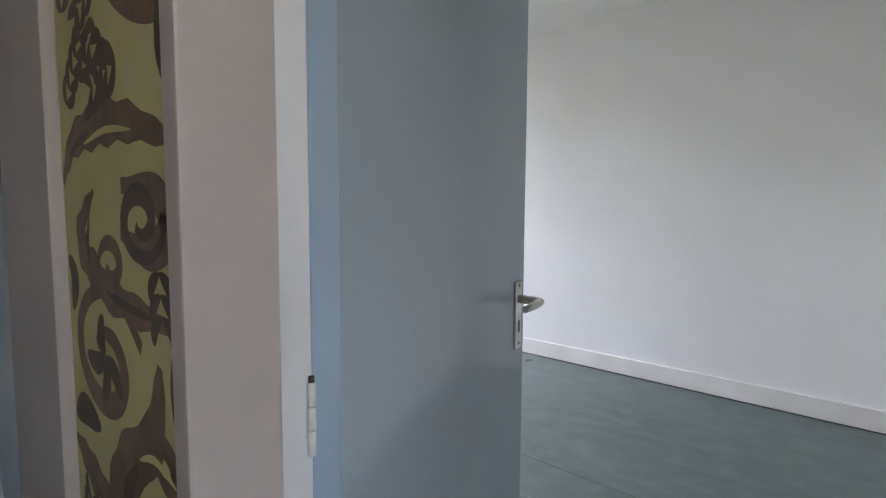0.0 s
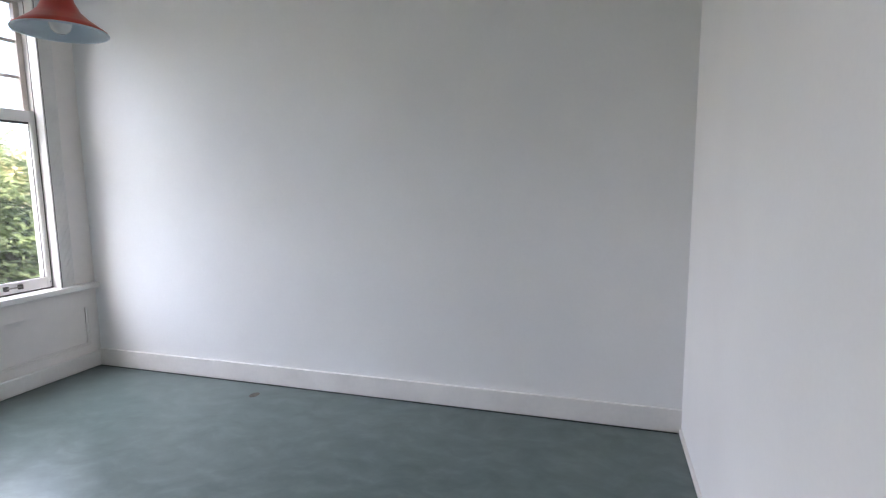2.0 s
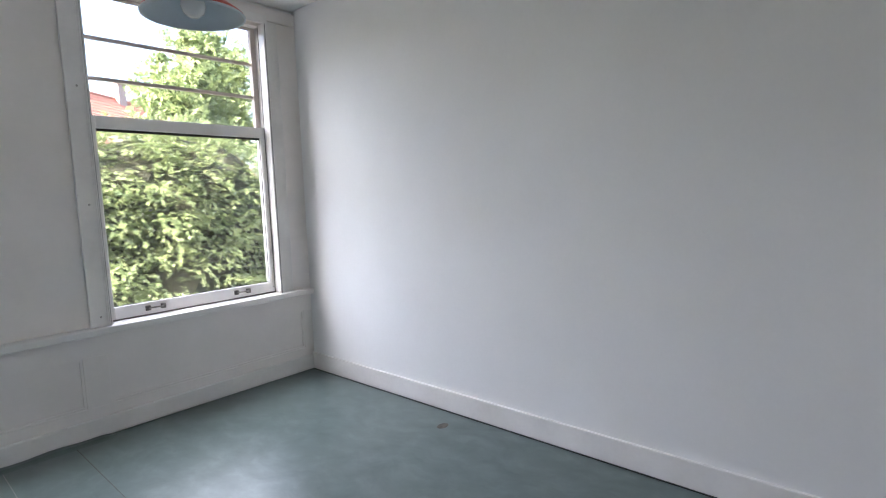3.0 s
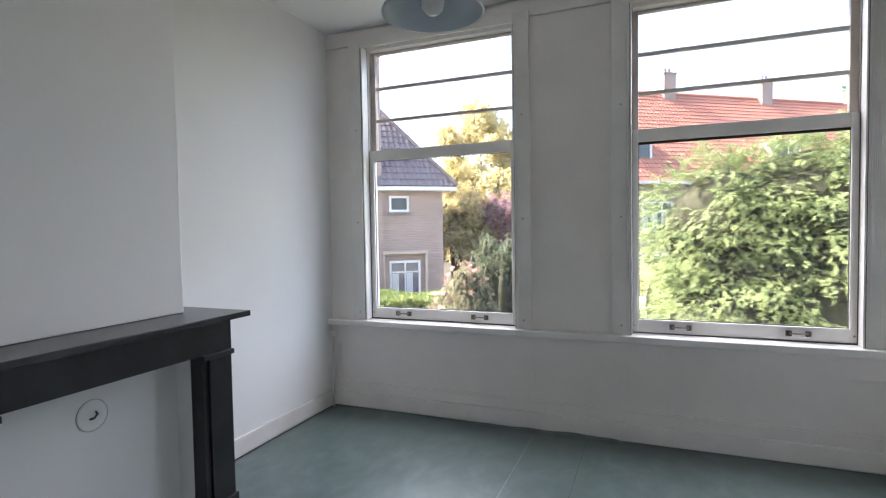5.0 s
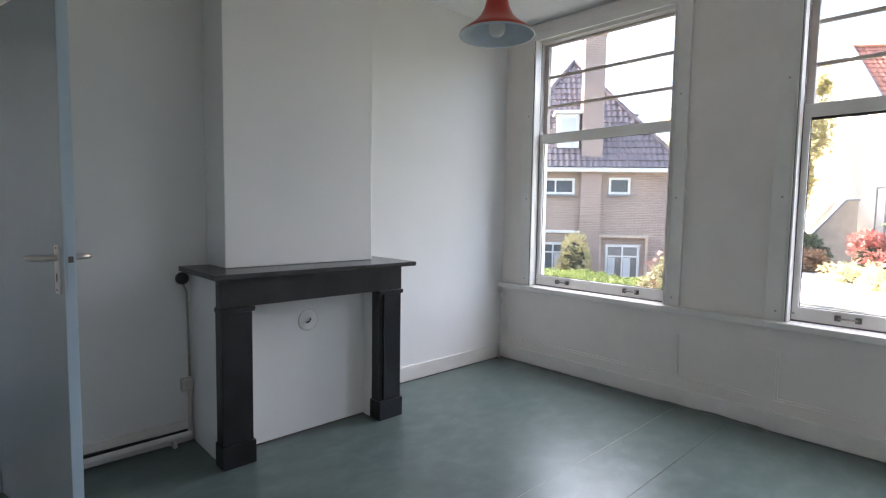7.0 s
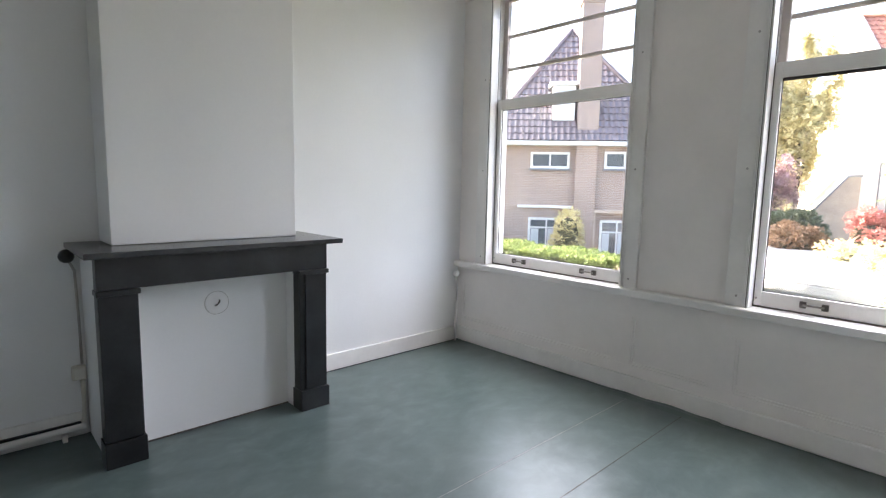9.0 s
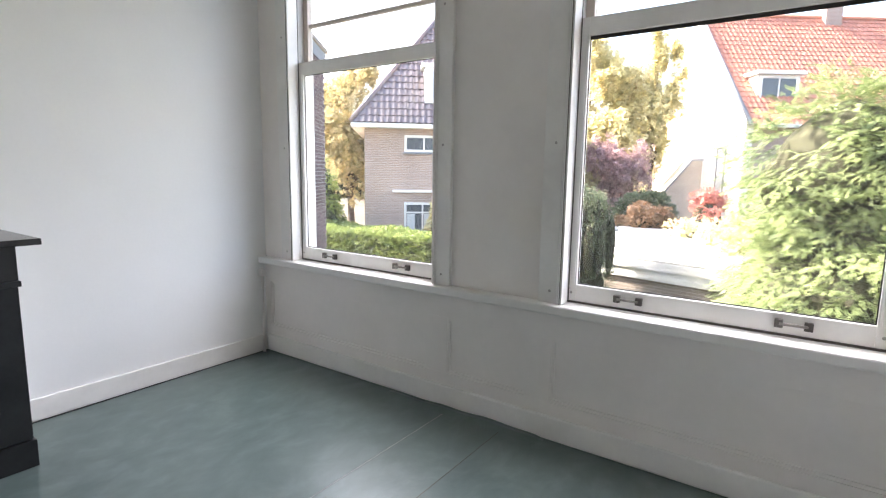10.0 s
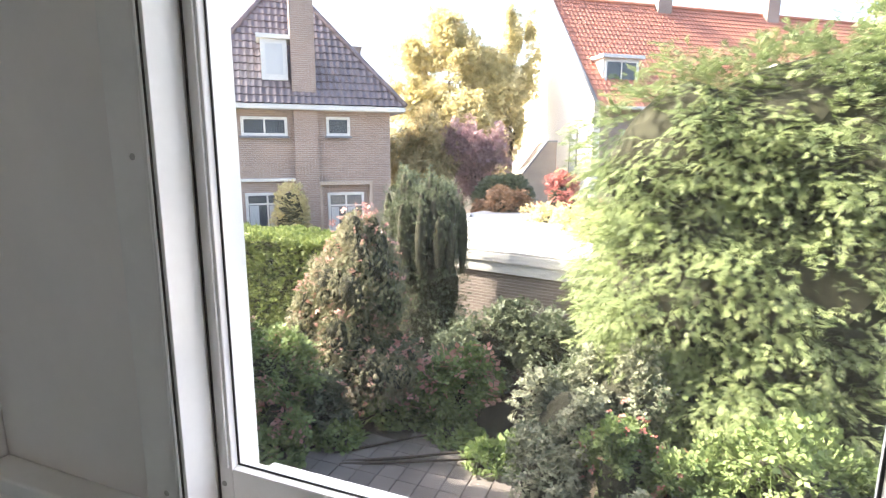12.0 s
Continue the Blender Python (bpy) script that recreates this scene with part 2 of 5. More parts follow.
def tube(points, r, n=8):
    """A bmesh tube along a line of points."""
    bm = bmesh.new()
    pts = [Vector(p) for p in points]
    rings = []
    for i, p in enumerate(pts):
        d = (pts[min(i + 1, len(pts) - 1)] - pts[max(i - 1, 0)]).normalized()
        q = d.to_track_quat("Z", "Y")
        rad = r[i] if isinstance(r, (list, tuple)) else r
        rings.append([bm.verts.new(p + q @ Vector((rad * math.cos(2 * math.pi * k / n), rad * math.sin(2 * math.pi * k / n), 0))) for k in range(n)])
    for a, b in zip(rings, rings[1:]):
        for k in range(n):
            f = bm.faces.new((a[k], a[(k + 1) % n], b[(k + 1) % n], b[k]))
            f.smooth = True
    bm.faces.new(rings[0][::-1])
    bm.faces.new(rings[-1])
    return bm


def mesh_of(name, bm, material):
    me = bpy.data.meshes.new(name)
    bmesh.ops.recalc_face_normals(bm, faces=bm.faces[:])
    bm.to_mesh(me)
    bm.free()
    me.materials.append(material)
    return me


def part(name, bm, material, parent, label=""):
    ob = new(name, mesh_of(name, bm, material))
    ob.parent = parent
    return tagged(ob, label)


def thing(name, bm, material, label, category, group="", kind=""):
    return tagged(new(name, mesh_of(name, bm, material)), label, category, group, kind)


def empty(name, label, category, at=None, group="", kind=""):
    ob = new(name)
    ob.empty_display_size = 0.1
    if at is not None:
        ob.matrix_world = at
    return tagged(ob, label, category, group, kind)


# ---- structure: the room ----
thing("floor", boxes((-1.5, -1.2, -0.2, W + 0.12, D + 0.02, 0.0)), M["lino"], "green-grey marbled linoleum floor with satin wear", "floor", kind="structure")
thing("ceiling", boxes((-1.5, -1.2, H, W + 0.12, D + 0.18, H + 0.2)), M["ceil"], "plain white painted ceiling", "ceiling", kind="structure")
thing("wall_east", boxes((W, -0.12, -0.2, W + 0.12, D + 0.18, H)), M["wall"], "long bare white painted wall", "wall", kind="structure")
thing("wall_south", boxes((0.0, -0.12, 0.0, W, 0.0, H)), M["wall"], "bare white painted wall", "wall", kind="structure")
DY0, DY1, DH, WT = 0.0, 0.80, 2.06, -0.165     # doorway: sides, height, hall face of its wall
thing("wall_west", boxes((WT, DY1, 0.0, 0.0, D, H), (WT, -1.2, 0.0, 0.0, DY0 - 0.005, H), (WT, DY0 - 0.005, DH, 0.0, DY1, H)), M["wall"],
      "white painted wall with a doorway and chimney breast", "wall", kind="structure")
# ---- structure: window wall ----
GX = ((0.355, 1.393), (2.187, 3.250))            # glass, across
GZ0, RAIL0, RAIL1, GZ1 = 0.748, 1.830, 1.905, 2.615
GY = 4.262
WY = D + 0.02                                    # back of the boarding
fills = [(0.0, WY, -0.2, W, D + 0.18, 0.63), (0.0, WY, 2.68, W, D + 0.18, H)]
edges = [0.0, GX[0][0] - 0.06, GX[0][1] + 0.06, GX[1][0] - 0.06, GX[1][1] + 0.06, W]
for a, b in ((0, 1), (2, 3), (4, 5)):
    fills.append((edges[a], WY, 0.63, edges[b], D + 0.18, 2.68))
thing("wall_north", boxes(*fills), M["wall"], "white window wall with two tall openings", "wall", kind="structure")


def skirting(name, x0, y0, x1, y1, h, label):
    bm = boxes((x0, y0, 0.002, x1, y1, h), bevel=0.005)
    return thing(name, bm, M["trim"], label, "skirting", kind="structure")


skirting("baseboard_east", W - 0.018, 0.0, W, D, 0.135, "white painted skirting board along the long wall")
skirting("baseboard_west", 0.0, 2.68, 0.016, D, 0.115, "white painted skirting board beside the fireplace")
skirting("baseboard_west_2", 0.0, 0.90, 0.016, 1.60, 0.12, "white painted skirting board between door and fireplace")

# boarding under the sill: rails, stiles and sunk panels
def wainscot():
    root = empty("wainscot", "white painted panelled boarding under the window sill", "panelling", kind="structure")
    part("backing_board", boxes((0.0, D, 0.0, W, WY, 0.617)), M["panel"], root)
    part("bottom_rail", boxes((0.0, D - 0.026, 0.002, W, D, 0.118), bevel=0.010, seg=3), M["trim"], root, "uneven white skirting board")
    part("top_rail", boxes((0.0, D - 0.014, 0.490, W, D, 0.617), bevel=0.0015), M["panel"], root)
    part("lower_rail", boxes((0.0, D - 0.014, 0.1185, W, D, 0.185), bevel=0.0015), M["panel"], root)
    for x0, x1 in ((0.0, 0.06), (1.40, 1.525), (1.98, 2.11), (3.48, W)):
        part("stile", boxes((x0, D - 0.014, 0.185, x1, D, 0.490), bevel=0.0015), M["panel"], root)
    for x0, x1 in ((0.06, 1.40), (1.525, 1.98), (2.11, 3.48)):
        bm = bmesh.new()
        for b in ((x0, D - 0.009, 0.186, x0 + 0.014, D, 0.489), (x1 - 0.014, D - 0.009, 0.186, x1, D, 0.489),
                  (x0 + 0.014, D - 0.009, 0.186, x1 - 0.014, D, 0.200), (x0 + 0.014, D - 0.009, 0.475, x1 - 0.014, D, 0.489)):
            box_into(bm, *b)
        part("panel_moulding", bm, M["panel"], root)
wainscot()

sill = thing("window_sill", boxes((0.0, D - 0.068, 0.618, W, GY - 0.02, 0.662), bevel=0.010, seg=4), M["trim"],
             "worn white painted sill board along both windows", "window sill", kind="structure")
# pillar and corner boards
thing("trim_pillar", boxes((1.532, D - 0.004, 0.663, 2.0365, WY, 2.665), bevel=0.002), M["panel"], "flat white board between the two windows", "panelling", kind="structure")
thing("trim_corner_west", boxes((0.0, D - 0.004, 0.663, 0.2045, WY, 2.665), bevel=0.002), M["panel"], "white board in the corner beside the window", "panelling", kind="structure")
fl = boxes((3.318, D - 0.0115, 0.663, W, WY, 2.665))
thing("trim_corner_east", fl, M["panel"], "white board in the corner beside the window", "panelling", kind="structure")
thing("trim_head", boxes((0.0, D - 0.016, 2.668, W, WY, 2.76), bevel=0.003), M["panel"], "white head board above both windows", "panelling", kind="structure")


def screw(root, x, z, y):
    bm = lathe([(0.0001, 0.003), (0.006, 0.002), (0.007, 0.0)], 10)
    bmesh.ops.rotate(bm, verts=bm.verts, cent=(0, 0, 0), matrix=Matrix.Rotation(radians(90), 3, "X"))
    bmesh.ops.translate(bm, verts=bm.verts, vec=(x, y, z))
    part("screw", bm, M["cable"], root)


def sash_lift(root, x, z, y):
    """A small iron pull with two feet, a bar and its plates."""
    lift = part("sash_lift", boxes((x - 0.045, y - 0.022, z - 0.005, x + 0.045, y - 0.014, z + 0.005), bevel=0.003), M["wornsteel"], root, "dark iron sash pull")
    for s in (-1, 1):
        part("foot", boxes((x + s * 0.046 - 0.014, y - 0.018, z - 0.016, x + s * 0.046 + 0.014, y + 0.002, z + 0.016), bevel=0.003), M["iron"], lift)


def window(name, x0, x1, wide_left, wide_right, label, top_strip=0.004):
    """A sliding sash window: casing, box, two sashes, bars, panes and pulls."""
    root = empty(name, label, "window", kind="structure")
    ci, co = x0 - 0.045, x1 + 0.045
    cy0, cy1 = D - 0.030, D - 0.004
    # casing boards, with a stepped inner bead
    part("casing", boxes((ci - wide_left, cy0, 0.663, ci, cy1, 2.70), bevel=0.004), M["trim"], root)
    part("casing", boxes((co, cy0, 0.663, co + wide_right, cy1, 2.70), bevel=0.004), M["trim"], root)
    part("casing", boxes((ci + 0.001, cy0 + 0.002, 2.64, co - 0.001, cy1, 2.70), bevel=0.004), M["trim"], root)
    for o, d in ((ci, -1), (co, 1)):
        part("bead", boxes((min(o + d * 0.002, o + d * 0.010), cy0 - 0.009, 0.664, max(o + d * 0.002, o + d * 0.010), cy0 - 0.0005, 2.639), bevel=0.003, seg=3), M["trim"], root)
        part("bead", boxes((min(o + d * 0.012, o + d * 0.020), cy0 - 0.006, 0.664, max(o + d * 0.012, o + d * 0.020), cy0 - 0.0005, 2.639), bevel=0.003, seg=3), M["trim"], root)
        part("groove", boxes((min(o - d * 0.0005, o + d * 0.0015), cy0 - 0.005, 0.664, max(o - d * 0.0005, o + d * 0.0015), cy0 + 0.012, 2.638)), M["dirt_and_light"], root, "dark paint joint")
        part("pulley_stile", boxes((min(o - d * 0.001, o - d * 0.010), cy0 - 0.003, 0.664, max(o - d * 0.001, o - d * 0.010), GY - 0.031, 2.639), bevel=0.002), M["trim"], root)
        # dark strip as painted shade in the groove along the sash
        part("sash_joint", boxes((min(o - d * 0.0095, o - d * 0.0125), GY - 0.0275, 0.672, max(o - d * 0.0095, o - d * 0.0125), GY - 0.0245, 2.632)), M["dirt_and_light"], root, "dark strip painted in as shade beside the sash")
        part("sash_moulding", boxes((min(o - d * 0.033, o - d * 0.039), GY - 0.029, 0.75, max(o - d * 0.033, o - d * 0.039), GY - 0.0245, RAIL0 + 0.01), bevel=0.002), M["trim"], root)
    for xa, xb in ((ci - 0.016, ci + 0.004), (co - 0.004, co + 0.016)):
        part("jamb", boxes((xa, GY - 0.030, 0.664, xb, D + 0.172, 2.66)), M["trim"], root)
    part("head", boxes((ci + 0.004, GY - 0.03, 2.632, co - 0.004, D + 0.172, 2.66)), M["trim"], root)
    part("outer_sill", boxes((ci + 0.004, GY + 0.018, 0.60, co - 0.004, D + 0.22, 0.655), bevel=0.006), M["trim"], root)
    # lower sash
    lo = part("lower_sash", boxes((ci + 0.006, GY - 0.024, 0.672, x0, GY + 0.014, RAIL1), (x1, GY - 0.024, 0.672, co - 0.006, GY + 0.014, RAIL1),
                                  (x0, GY - 0.024, 0.672, x1, GY + 0.014, GZ0), (x0, GY - 0.024, RAIL0, x1, GY + 0.014, RAIL1), bevel=0.003), M["trim"], root)
    part("grime_joint", boxes((ci + 0.006, GY - 0.026, 0.663, co - 0.006, GY + 0.010, 0.671)), M["dirt_and_light"], root, "dark grimy joint under the sash")
    g = part("pane", boxes((x0, GY - 0.004, GZ0, x1, GY, RAIL0)), M["glass"], lo)
    g.visible_shadow = False
    part("putty_line", boxes((x0, GY - 0.007, GZ0, x0 + 0.004, GY - 0.0045, RAIL0), (x1 - 0.004, GY - 0.007, GZ0, x1, GY - 0.0045, RAIL0),
                             (x0 + 0.004, GY - 0.007, GZ0, x1 - 0.004, GY - 0.0045, GZ0 + 0.004), (x0 + 0.004, GY - 0.007, RAIL0 - top_strip, x1 - 0.004, GY - 0.0045, RAIL0)), M["black"], lo, "dark rubber seal with a dark strip along the top")
    # upper sash, set further out; its backlit shade is put into the paint colour
    uy = GY + 0.045
    up = part("upper_sash", boxes((ci + 0.006, uy - 0.02, RAIL0 + 0.02, x0, uy + 0.018, 2.63), (x1, uy - 0.02, RAIL0 + 0.02, co - 0.006, uy + 0.018, 2.63),
                                  (x0, uy - 0.02, RAIL0 + 0.02, x1, uy + 0.018, RAIL1 - 0.01), (x0, uy - 0.02, GZ1, x1, uy + 0.018, 2.63), bevel=0.003), M["shadepaint"], root, "white upper sash with shade painted into its colour")
    step = (GZ1 - RAIL1) / 3
    for k in (1, 2):
        z = RAIL1 - 0.01 + k * step
        part("glazing_bar", boxes((x0, uy - 0.012, z - 0.011, x1, uy + 0.014, z + 0.011), bevel=0.004), M["shadepaint"], up)
    for k in range(3):
        za, zb = RAIL1 - 0.01 + k * step + (0.011 if k else 0), RAIL1 - 0.01 + (k + 1) * step - 0.011
        g = part("pane", boxes((x0, uy - 0.002, za, x1, uy + 0.002, min(zb, GZ1))), M["glass"], up)
        g.visible_shadow = False
    for f in (0.22, 0.78):
        sash_lift(root, x0 + (x1 - x0) * f, 0.712, GY - 0.024)
    for x in (ci - 0.05, co + 0.05) if wide_right > 0.05 else (ci - 0.05,):
        for z in (0.72, 1.38, 2.05):
            screw(root, x, z, cy0 + 0.001)
    for x in (ci + 0.022, co - 0.022):
        screw(root, x, 0.71, GY - 0.023)
    return root


window("window_1", *GX[0], 0.105, 0.10, "white sliding sash window with iron pulls, overlooking gardens")
# second window: wider dark strip below the meeting rail
window("window_2", *GX[1], 0.105, 0.022, "white sliding sash window with iron pulls, facing a tall conifer", 0.016)
# fluted strip beside the second window
bm = boxes((3.319, D - 0.019, 0.664, 3.404, D - 0.0125, 2.66))
for k in range(9):
    box_into(bm, 3.3205 + k * 0.0092, D - 0.0212, 0.6645, 3.3205 + k * 0.0092 + 0.0064, D - 0.0192, 2.6595)
thing("trim_fluted", bm, M["trim"], "fluted white strip beside the window casing", "trim", kind="structure")

# ---- chimney breast and mantelpiece ----
thing("chimney_breast", boxes((0.0, 1.695, 0.959, 0.265, 2.605, H), bevel=0.006), M["wall"], "white plastered chimney breast above the mantelpiece", "chimney breast", kind="structure")


def mantelpiece():
    root = empty("mantelpiece", "black marble mantelpiece around a plastered-up white fireplace", "fireplace", pose(0, 0, 0))
    part("shelf", boxes((0.0, 1.550, 0.932, 0.516, 2.758, 0.958), bevel=0.004), M["marbletop"], root, "polished black marble shelf with dusty top")
    part("frieze", boxes((0.40, 1.596, 0.790, 0.462, 2.686, 0.9315), bevel=0.002), M["marble"], root)
    for y0, y1, in ((1.598, 1.752), (2.522, 2.684)):
        leg = part("leg", boxes((0.385, y0, 0.116, 0.455, y1, 0.7895), bevel=0.002), M["marble"], root)
        part("pilaster", boxes((0.4555, y0 + 0.030 * (y0 > 2), 0.12, 0.468, y1 - 0.006, 0.765), bevel=0.002), M["marble"], leg)
        part("plinth", boxes((0.375, y0 - 0.005, 0.001, 0.478, y1 + 0.005, 0.1155), bevel=0.003), M["marble"], leg)
        part("capital", boxes((0.39, y0 - 0.007, 0.766, 0.475, y1 + 0.007, 0.789), bevel=0.003), M["marble"], leg)
    # white masonry behind: two cheeks and the closed opening
    part("cheek", boxes((0.0, 1.610, 0.0, 0.384, 1.752, 0.9315), bevel=0.003), M["wall"], root, "white plastered side")
    part("cheek", boxes((0.0, 2.522, 0.0, 0.384, 2.672, 0.9315), bevel=0.003), M["wall"], root, "white plastered side")
    bm = boxes((0.0, 1.753, 0.0, 0.300, 2.521, 0.9315))
    part("infill", bm, M["wall"], root, "white board closing the fireplace")
    # the covered flue hole: a round patch with a hook
    disc = lathe([(0.0001, 0.004), (0.052, 0.004), (0.057, 0.003), (0.060, 0.0)], 36)
    bmesh.ops.rotate(disc, verts=disc.verts, cent=(0, 0, 0), matrix=Matrix.Rotation(radians(90), 3, "Y"))
    bmesh.ops.translate(disc, verts=disc.verts, vec=(0.3005, 2.140, 0.640))
    patch = part("flue_cover", disc, M["wall"], root, "round painted-over flue cover")
    ring = lathe([(0.0585, 0.0), (0.0600, 0.0030), (0.0612, 0.0)], 36)
    bmesh.ops.rotate(ring, verts=ring.verts, cent=(0, 0, 0), matrix=Matrix.Rotation(radians(90), 3, "Y"))
    bmesh.ops.translate(ring, verts=ring.verts, vec=(0.3006, 2.140, 0.640))
    part("rim", ring, M["cable"], patch, "cracked grey paint edge")
    part("hook", tube([(0.304, 2.130, 0.628), (0.322, 2.136, 0.634), (0.324, 2.145, 0.646), (0.306, 2.152, 0.652)], 0.004), M["iron"], patch, "bent iron hook")
mantelpiece()

# black tap, cable and socket beside the mantelpiece
def gas_tap():
    root = empty("gas_tap", "round black stopcock on the wall under the mantel shelf", "tap", pose(0, 0, 0))
    bm = lathe([(0.0001, 0.05), (0.018, 0.048), (0.030, 0.035), (0.033, 0.015), (0.026, 0.0), (0.012, -0.004), (0.012, -0.03)], 20)
    bmesh.ops.rotate(bm, verts=bm.verts, cent=(0, 0, 0), matrix=Matrix.Rotation(radians(90), 3, "Y"))
    bmesh.ops.translate(bm, verts=bm.verts, vec=(0.03, 1.552, 0.897))
    part("knob", bm, M["black"], root)
    part("stem", tube([(0.0, 1.552, 0.897), (0.03, 1.552, 0.897)], 0.012), M["black"], root)
gas_tap()
thing("wall_cable", tube([(0.012, 1.562, 0.875), (0.010, 1.585, 0.82), (0.010, 1.590, 0.60), (0.010, 1.592, 0.36)], 0.006), M["cable"], "thin grey cable running down to a wall socket", "cable")


def socket():
    root = empty("wall_socket", "cream surface-mounted wall socket with a cable", "socket", pose(0, 0, 0))
    part("housing", boxes((0.0, 1.545, 0.285, 0.035, 1.606, 0.355), bevel=0.010, seg=3), M["cream"], root)
    part("cover", boxes((0.0355, 1.553, 0.293, 0.042, 1.598, 0.347), bevel=0.004), M["cream"], root)
    part("lead", tube([(0.012, 1.590, 0.286), (0.014, 1.590, 0.20), (0.022, 1.586, 0.10), (0.03, 1.575, 0.045)], 0.010), M["cream"], root)
socket()


def pipe_run(name, pts, r, label):
    root = empty(name, label, "pipe", pose(0, 0, 0))
    part("pipe", tube(pts, r, 12), M["trim"], root)
    return root


run = pipe_run("heating_pipe", [(0.045, 0.92, 0.045), (0.045, 1.2, 0.05), (0.045, 1.56, 0.055), (0.042, 1.585, 0.055)], 0.016, "white painted pipe along the skirting board")
for y in (1.05, 1.50):
    part("bracket", boxes((0.0165, y - 0.01, 0.0, 0.062, y + 0.01, 0.033), bevel=0.002), M["trim"], run)
# black strip for the pipe's shade against the skirting
thing("pipe_gap", boxes((0.0165, 0.92, 0.060, 0.030, 1.585, 0.074)), M["black"], "black strip standing in for shade between pipe and skirting board", "gap", kind="structure")
thing("hearth_joint", boxes((0.3005, 1.753, 0.0004, 0.306, 2.521, 0.006)), M["dirt_and_light"], "dark joint at the foot of the closed fireplace", "gap", kind="structure")
rise = pipe_run("corner_pipe", [(0.032, D - 0.062, 0.0), (0.032, D - 0.062, 0.15), (0.044, D - 0.064, 0.30), (0.040, D - 0.066, 0.50), (0.032, D - 0.062, 0.575)], 0.010, "thin white painted pipe rising in the corner")
part("valve", boxes((0.012, D - 0.085, 0.535, 0.056, D - 0.047, 0.580), bevel=0.010, seg=3), M["trim"], rise)

# ---- door ----
HX, HY, EX, EY = -0.013, 0.790, 0.750, 0.963
LW = math.hypot(EX - HX, EY - HY)


def door():
    ang = math.degrees(math.atan2(EY - HY, EX - HX))
    root = empty("door_1", "blue-grey gloss painted flush door, standing open", "door", pose(HX, HY, 0, 0, 0, ang), kind="structure")
    part("leaf", boxes((0.002, 0.0, 0.012, LW, 0.038, 2.03), bevel=0.002), M["door"], root)
    part("hinge_stile", boxes((0.001, -0.007, 0.013, 0.058, -0.0003, 2.029), bevel=0.002), M["dooredge"], root, "paler blue strip along the hinges")
    part("edge_strip", boxes((LW + 0.0002, 0.0015, 0.013, LW + 0.0015, 0.0365, 2.029)), M["dooredge"], root, "paler blue door edge")
    part("lock_face", boxes((LW + 0.0016, 0.009, 0.97, LW + 0.0032, 0.029, 1.18), bevel=0.0006), M["dooredge"], root)
    part("latch", boxes((LW + 0.0033, 0.012, 1.070, LW + 0.008, 0.027, 1.092), bevel=0.001), M["iron"], root)
    for s, y in ((-1, 0.0), (1, 0.038)):
        px = LW - 0.046
        plate = part("handle_plate", boxes((px - 0.019, min(y, y + s * 0.006), 0.958, px + 0.019, max(y, y + s * 0.006), 1.130), bevel=0.0025), M["steel"], root, "worn aluminium handle plate")
        yy = y + s * 0.006
        part("lever", tube([(px, yy, 1.085), (px, yy + s * 0.045, 1.085), (px - 0.010, yy + s * 0.058, 1.085), (px - 0.05, yy + s * 0.060, 1.083), (px - 0.100, yy + s * 0.054, 1.080)],
                           [0.011, 0.010, 0.0105, 0.010, 0.008], 12), M["steel"], plate, "aluminium lever handle")
        part("keyhole", boxes((px - 0.004, min(yy, yy + s * 0.0012), 1.000, px + 0.005, max(yy, yy + s * 0.0012), 1.030), bevel=0.0005), M["black"], plate)
        for z in (0.972, 1.12):
            part("screw", boxes((px - 0.004, min(yy, yy + s * 0.0015), z - 0.004, px + 0.004, max(yy, yy + s * 0.0015), z + 0.004), bevel=0.001), M["iron"], plate)
    for z in (0.22, 1.045, 1.80):
        h = part("hinge", tube([(-0.011, -0.017, z - 0.048), (-0.011, -0.017, z - 0.0165)], 0.0055, 12), M["trim"], root, "painted-over hinge")
        for a, b in ((-0.0155, 0.0155), (0.0165, 0.048)):
            part("knuckle", tube([(-0.011, -0.017, z + a), (-0.011, -0.017, z + b)], 0.0055, 12), M["trim"], h)
        part("pin", tube([(-0.011, -0.017, z + 0.0485), (-0.011, -0.017, z + 0.056)], 0.004, 10), M["iron"], h)
door()


def door_frame():
    root = empty("door_frame", "door frame painted white inside and taupe on the hall side", "door frame", kind="structure")
    # hinge side: white rebate towards the room, taupe lining towards the hall
    part("room_jamb", boxes((-0.066, DY1 - 0.022, 0.0, -0.014, DY1 - 0.001, DH), bevel=0.003), M["trim"], root, "white painted hinge jamb")
    part("hall_lining", boxes((WT - 0.012, DY1 - 0.040, 0.0, -0.067, DY1 - 0.001, DH), bevel=0.004), M["taupe"], root, "taupe painted lining")
    part("head", boxes((WT - 0.012, DY0, DH - 0.022, -0.001, DY1 - 0.041, DH - 0.001), bevel=0.003), M["taupe"], root)
    part("latch_jamb", boxes((WT - 0.012, DY0 - 0.004, 0.0, -0.001, DY0 + 0.012, DH - 0.023), bevel=0.003), M["trim"], root)
    part("casing", boxes((0.0005, DY1 + 0.002, 0.0, 0.016, DY1 + 0.085, DH + 0.07), bevel=0.004), M["trim"], root, "white casing board")
    part("threshold", boxes((WT, DY0 + 0.013, 0.0, -0.02, DY1 - 0.041, 0.012), bevel=0.004), M["taupe"], root)
door_frame()

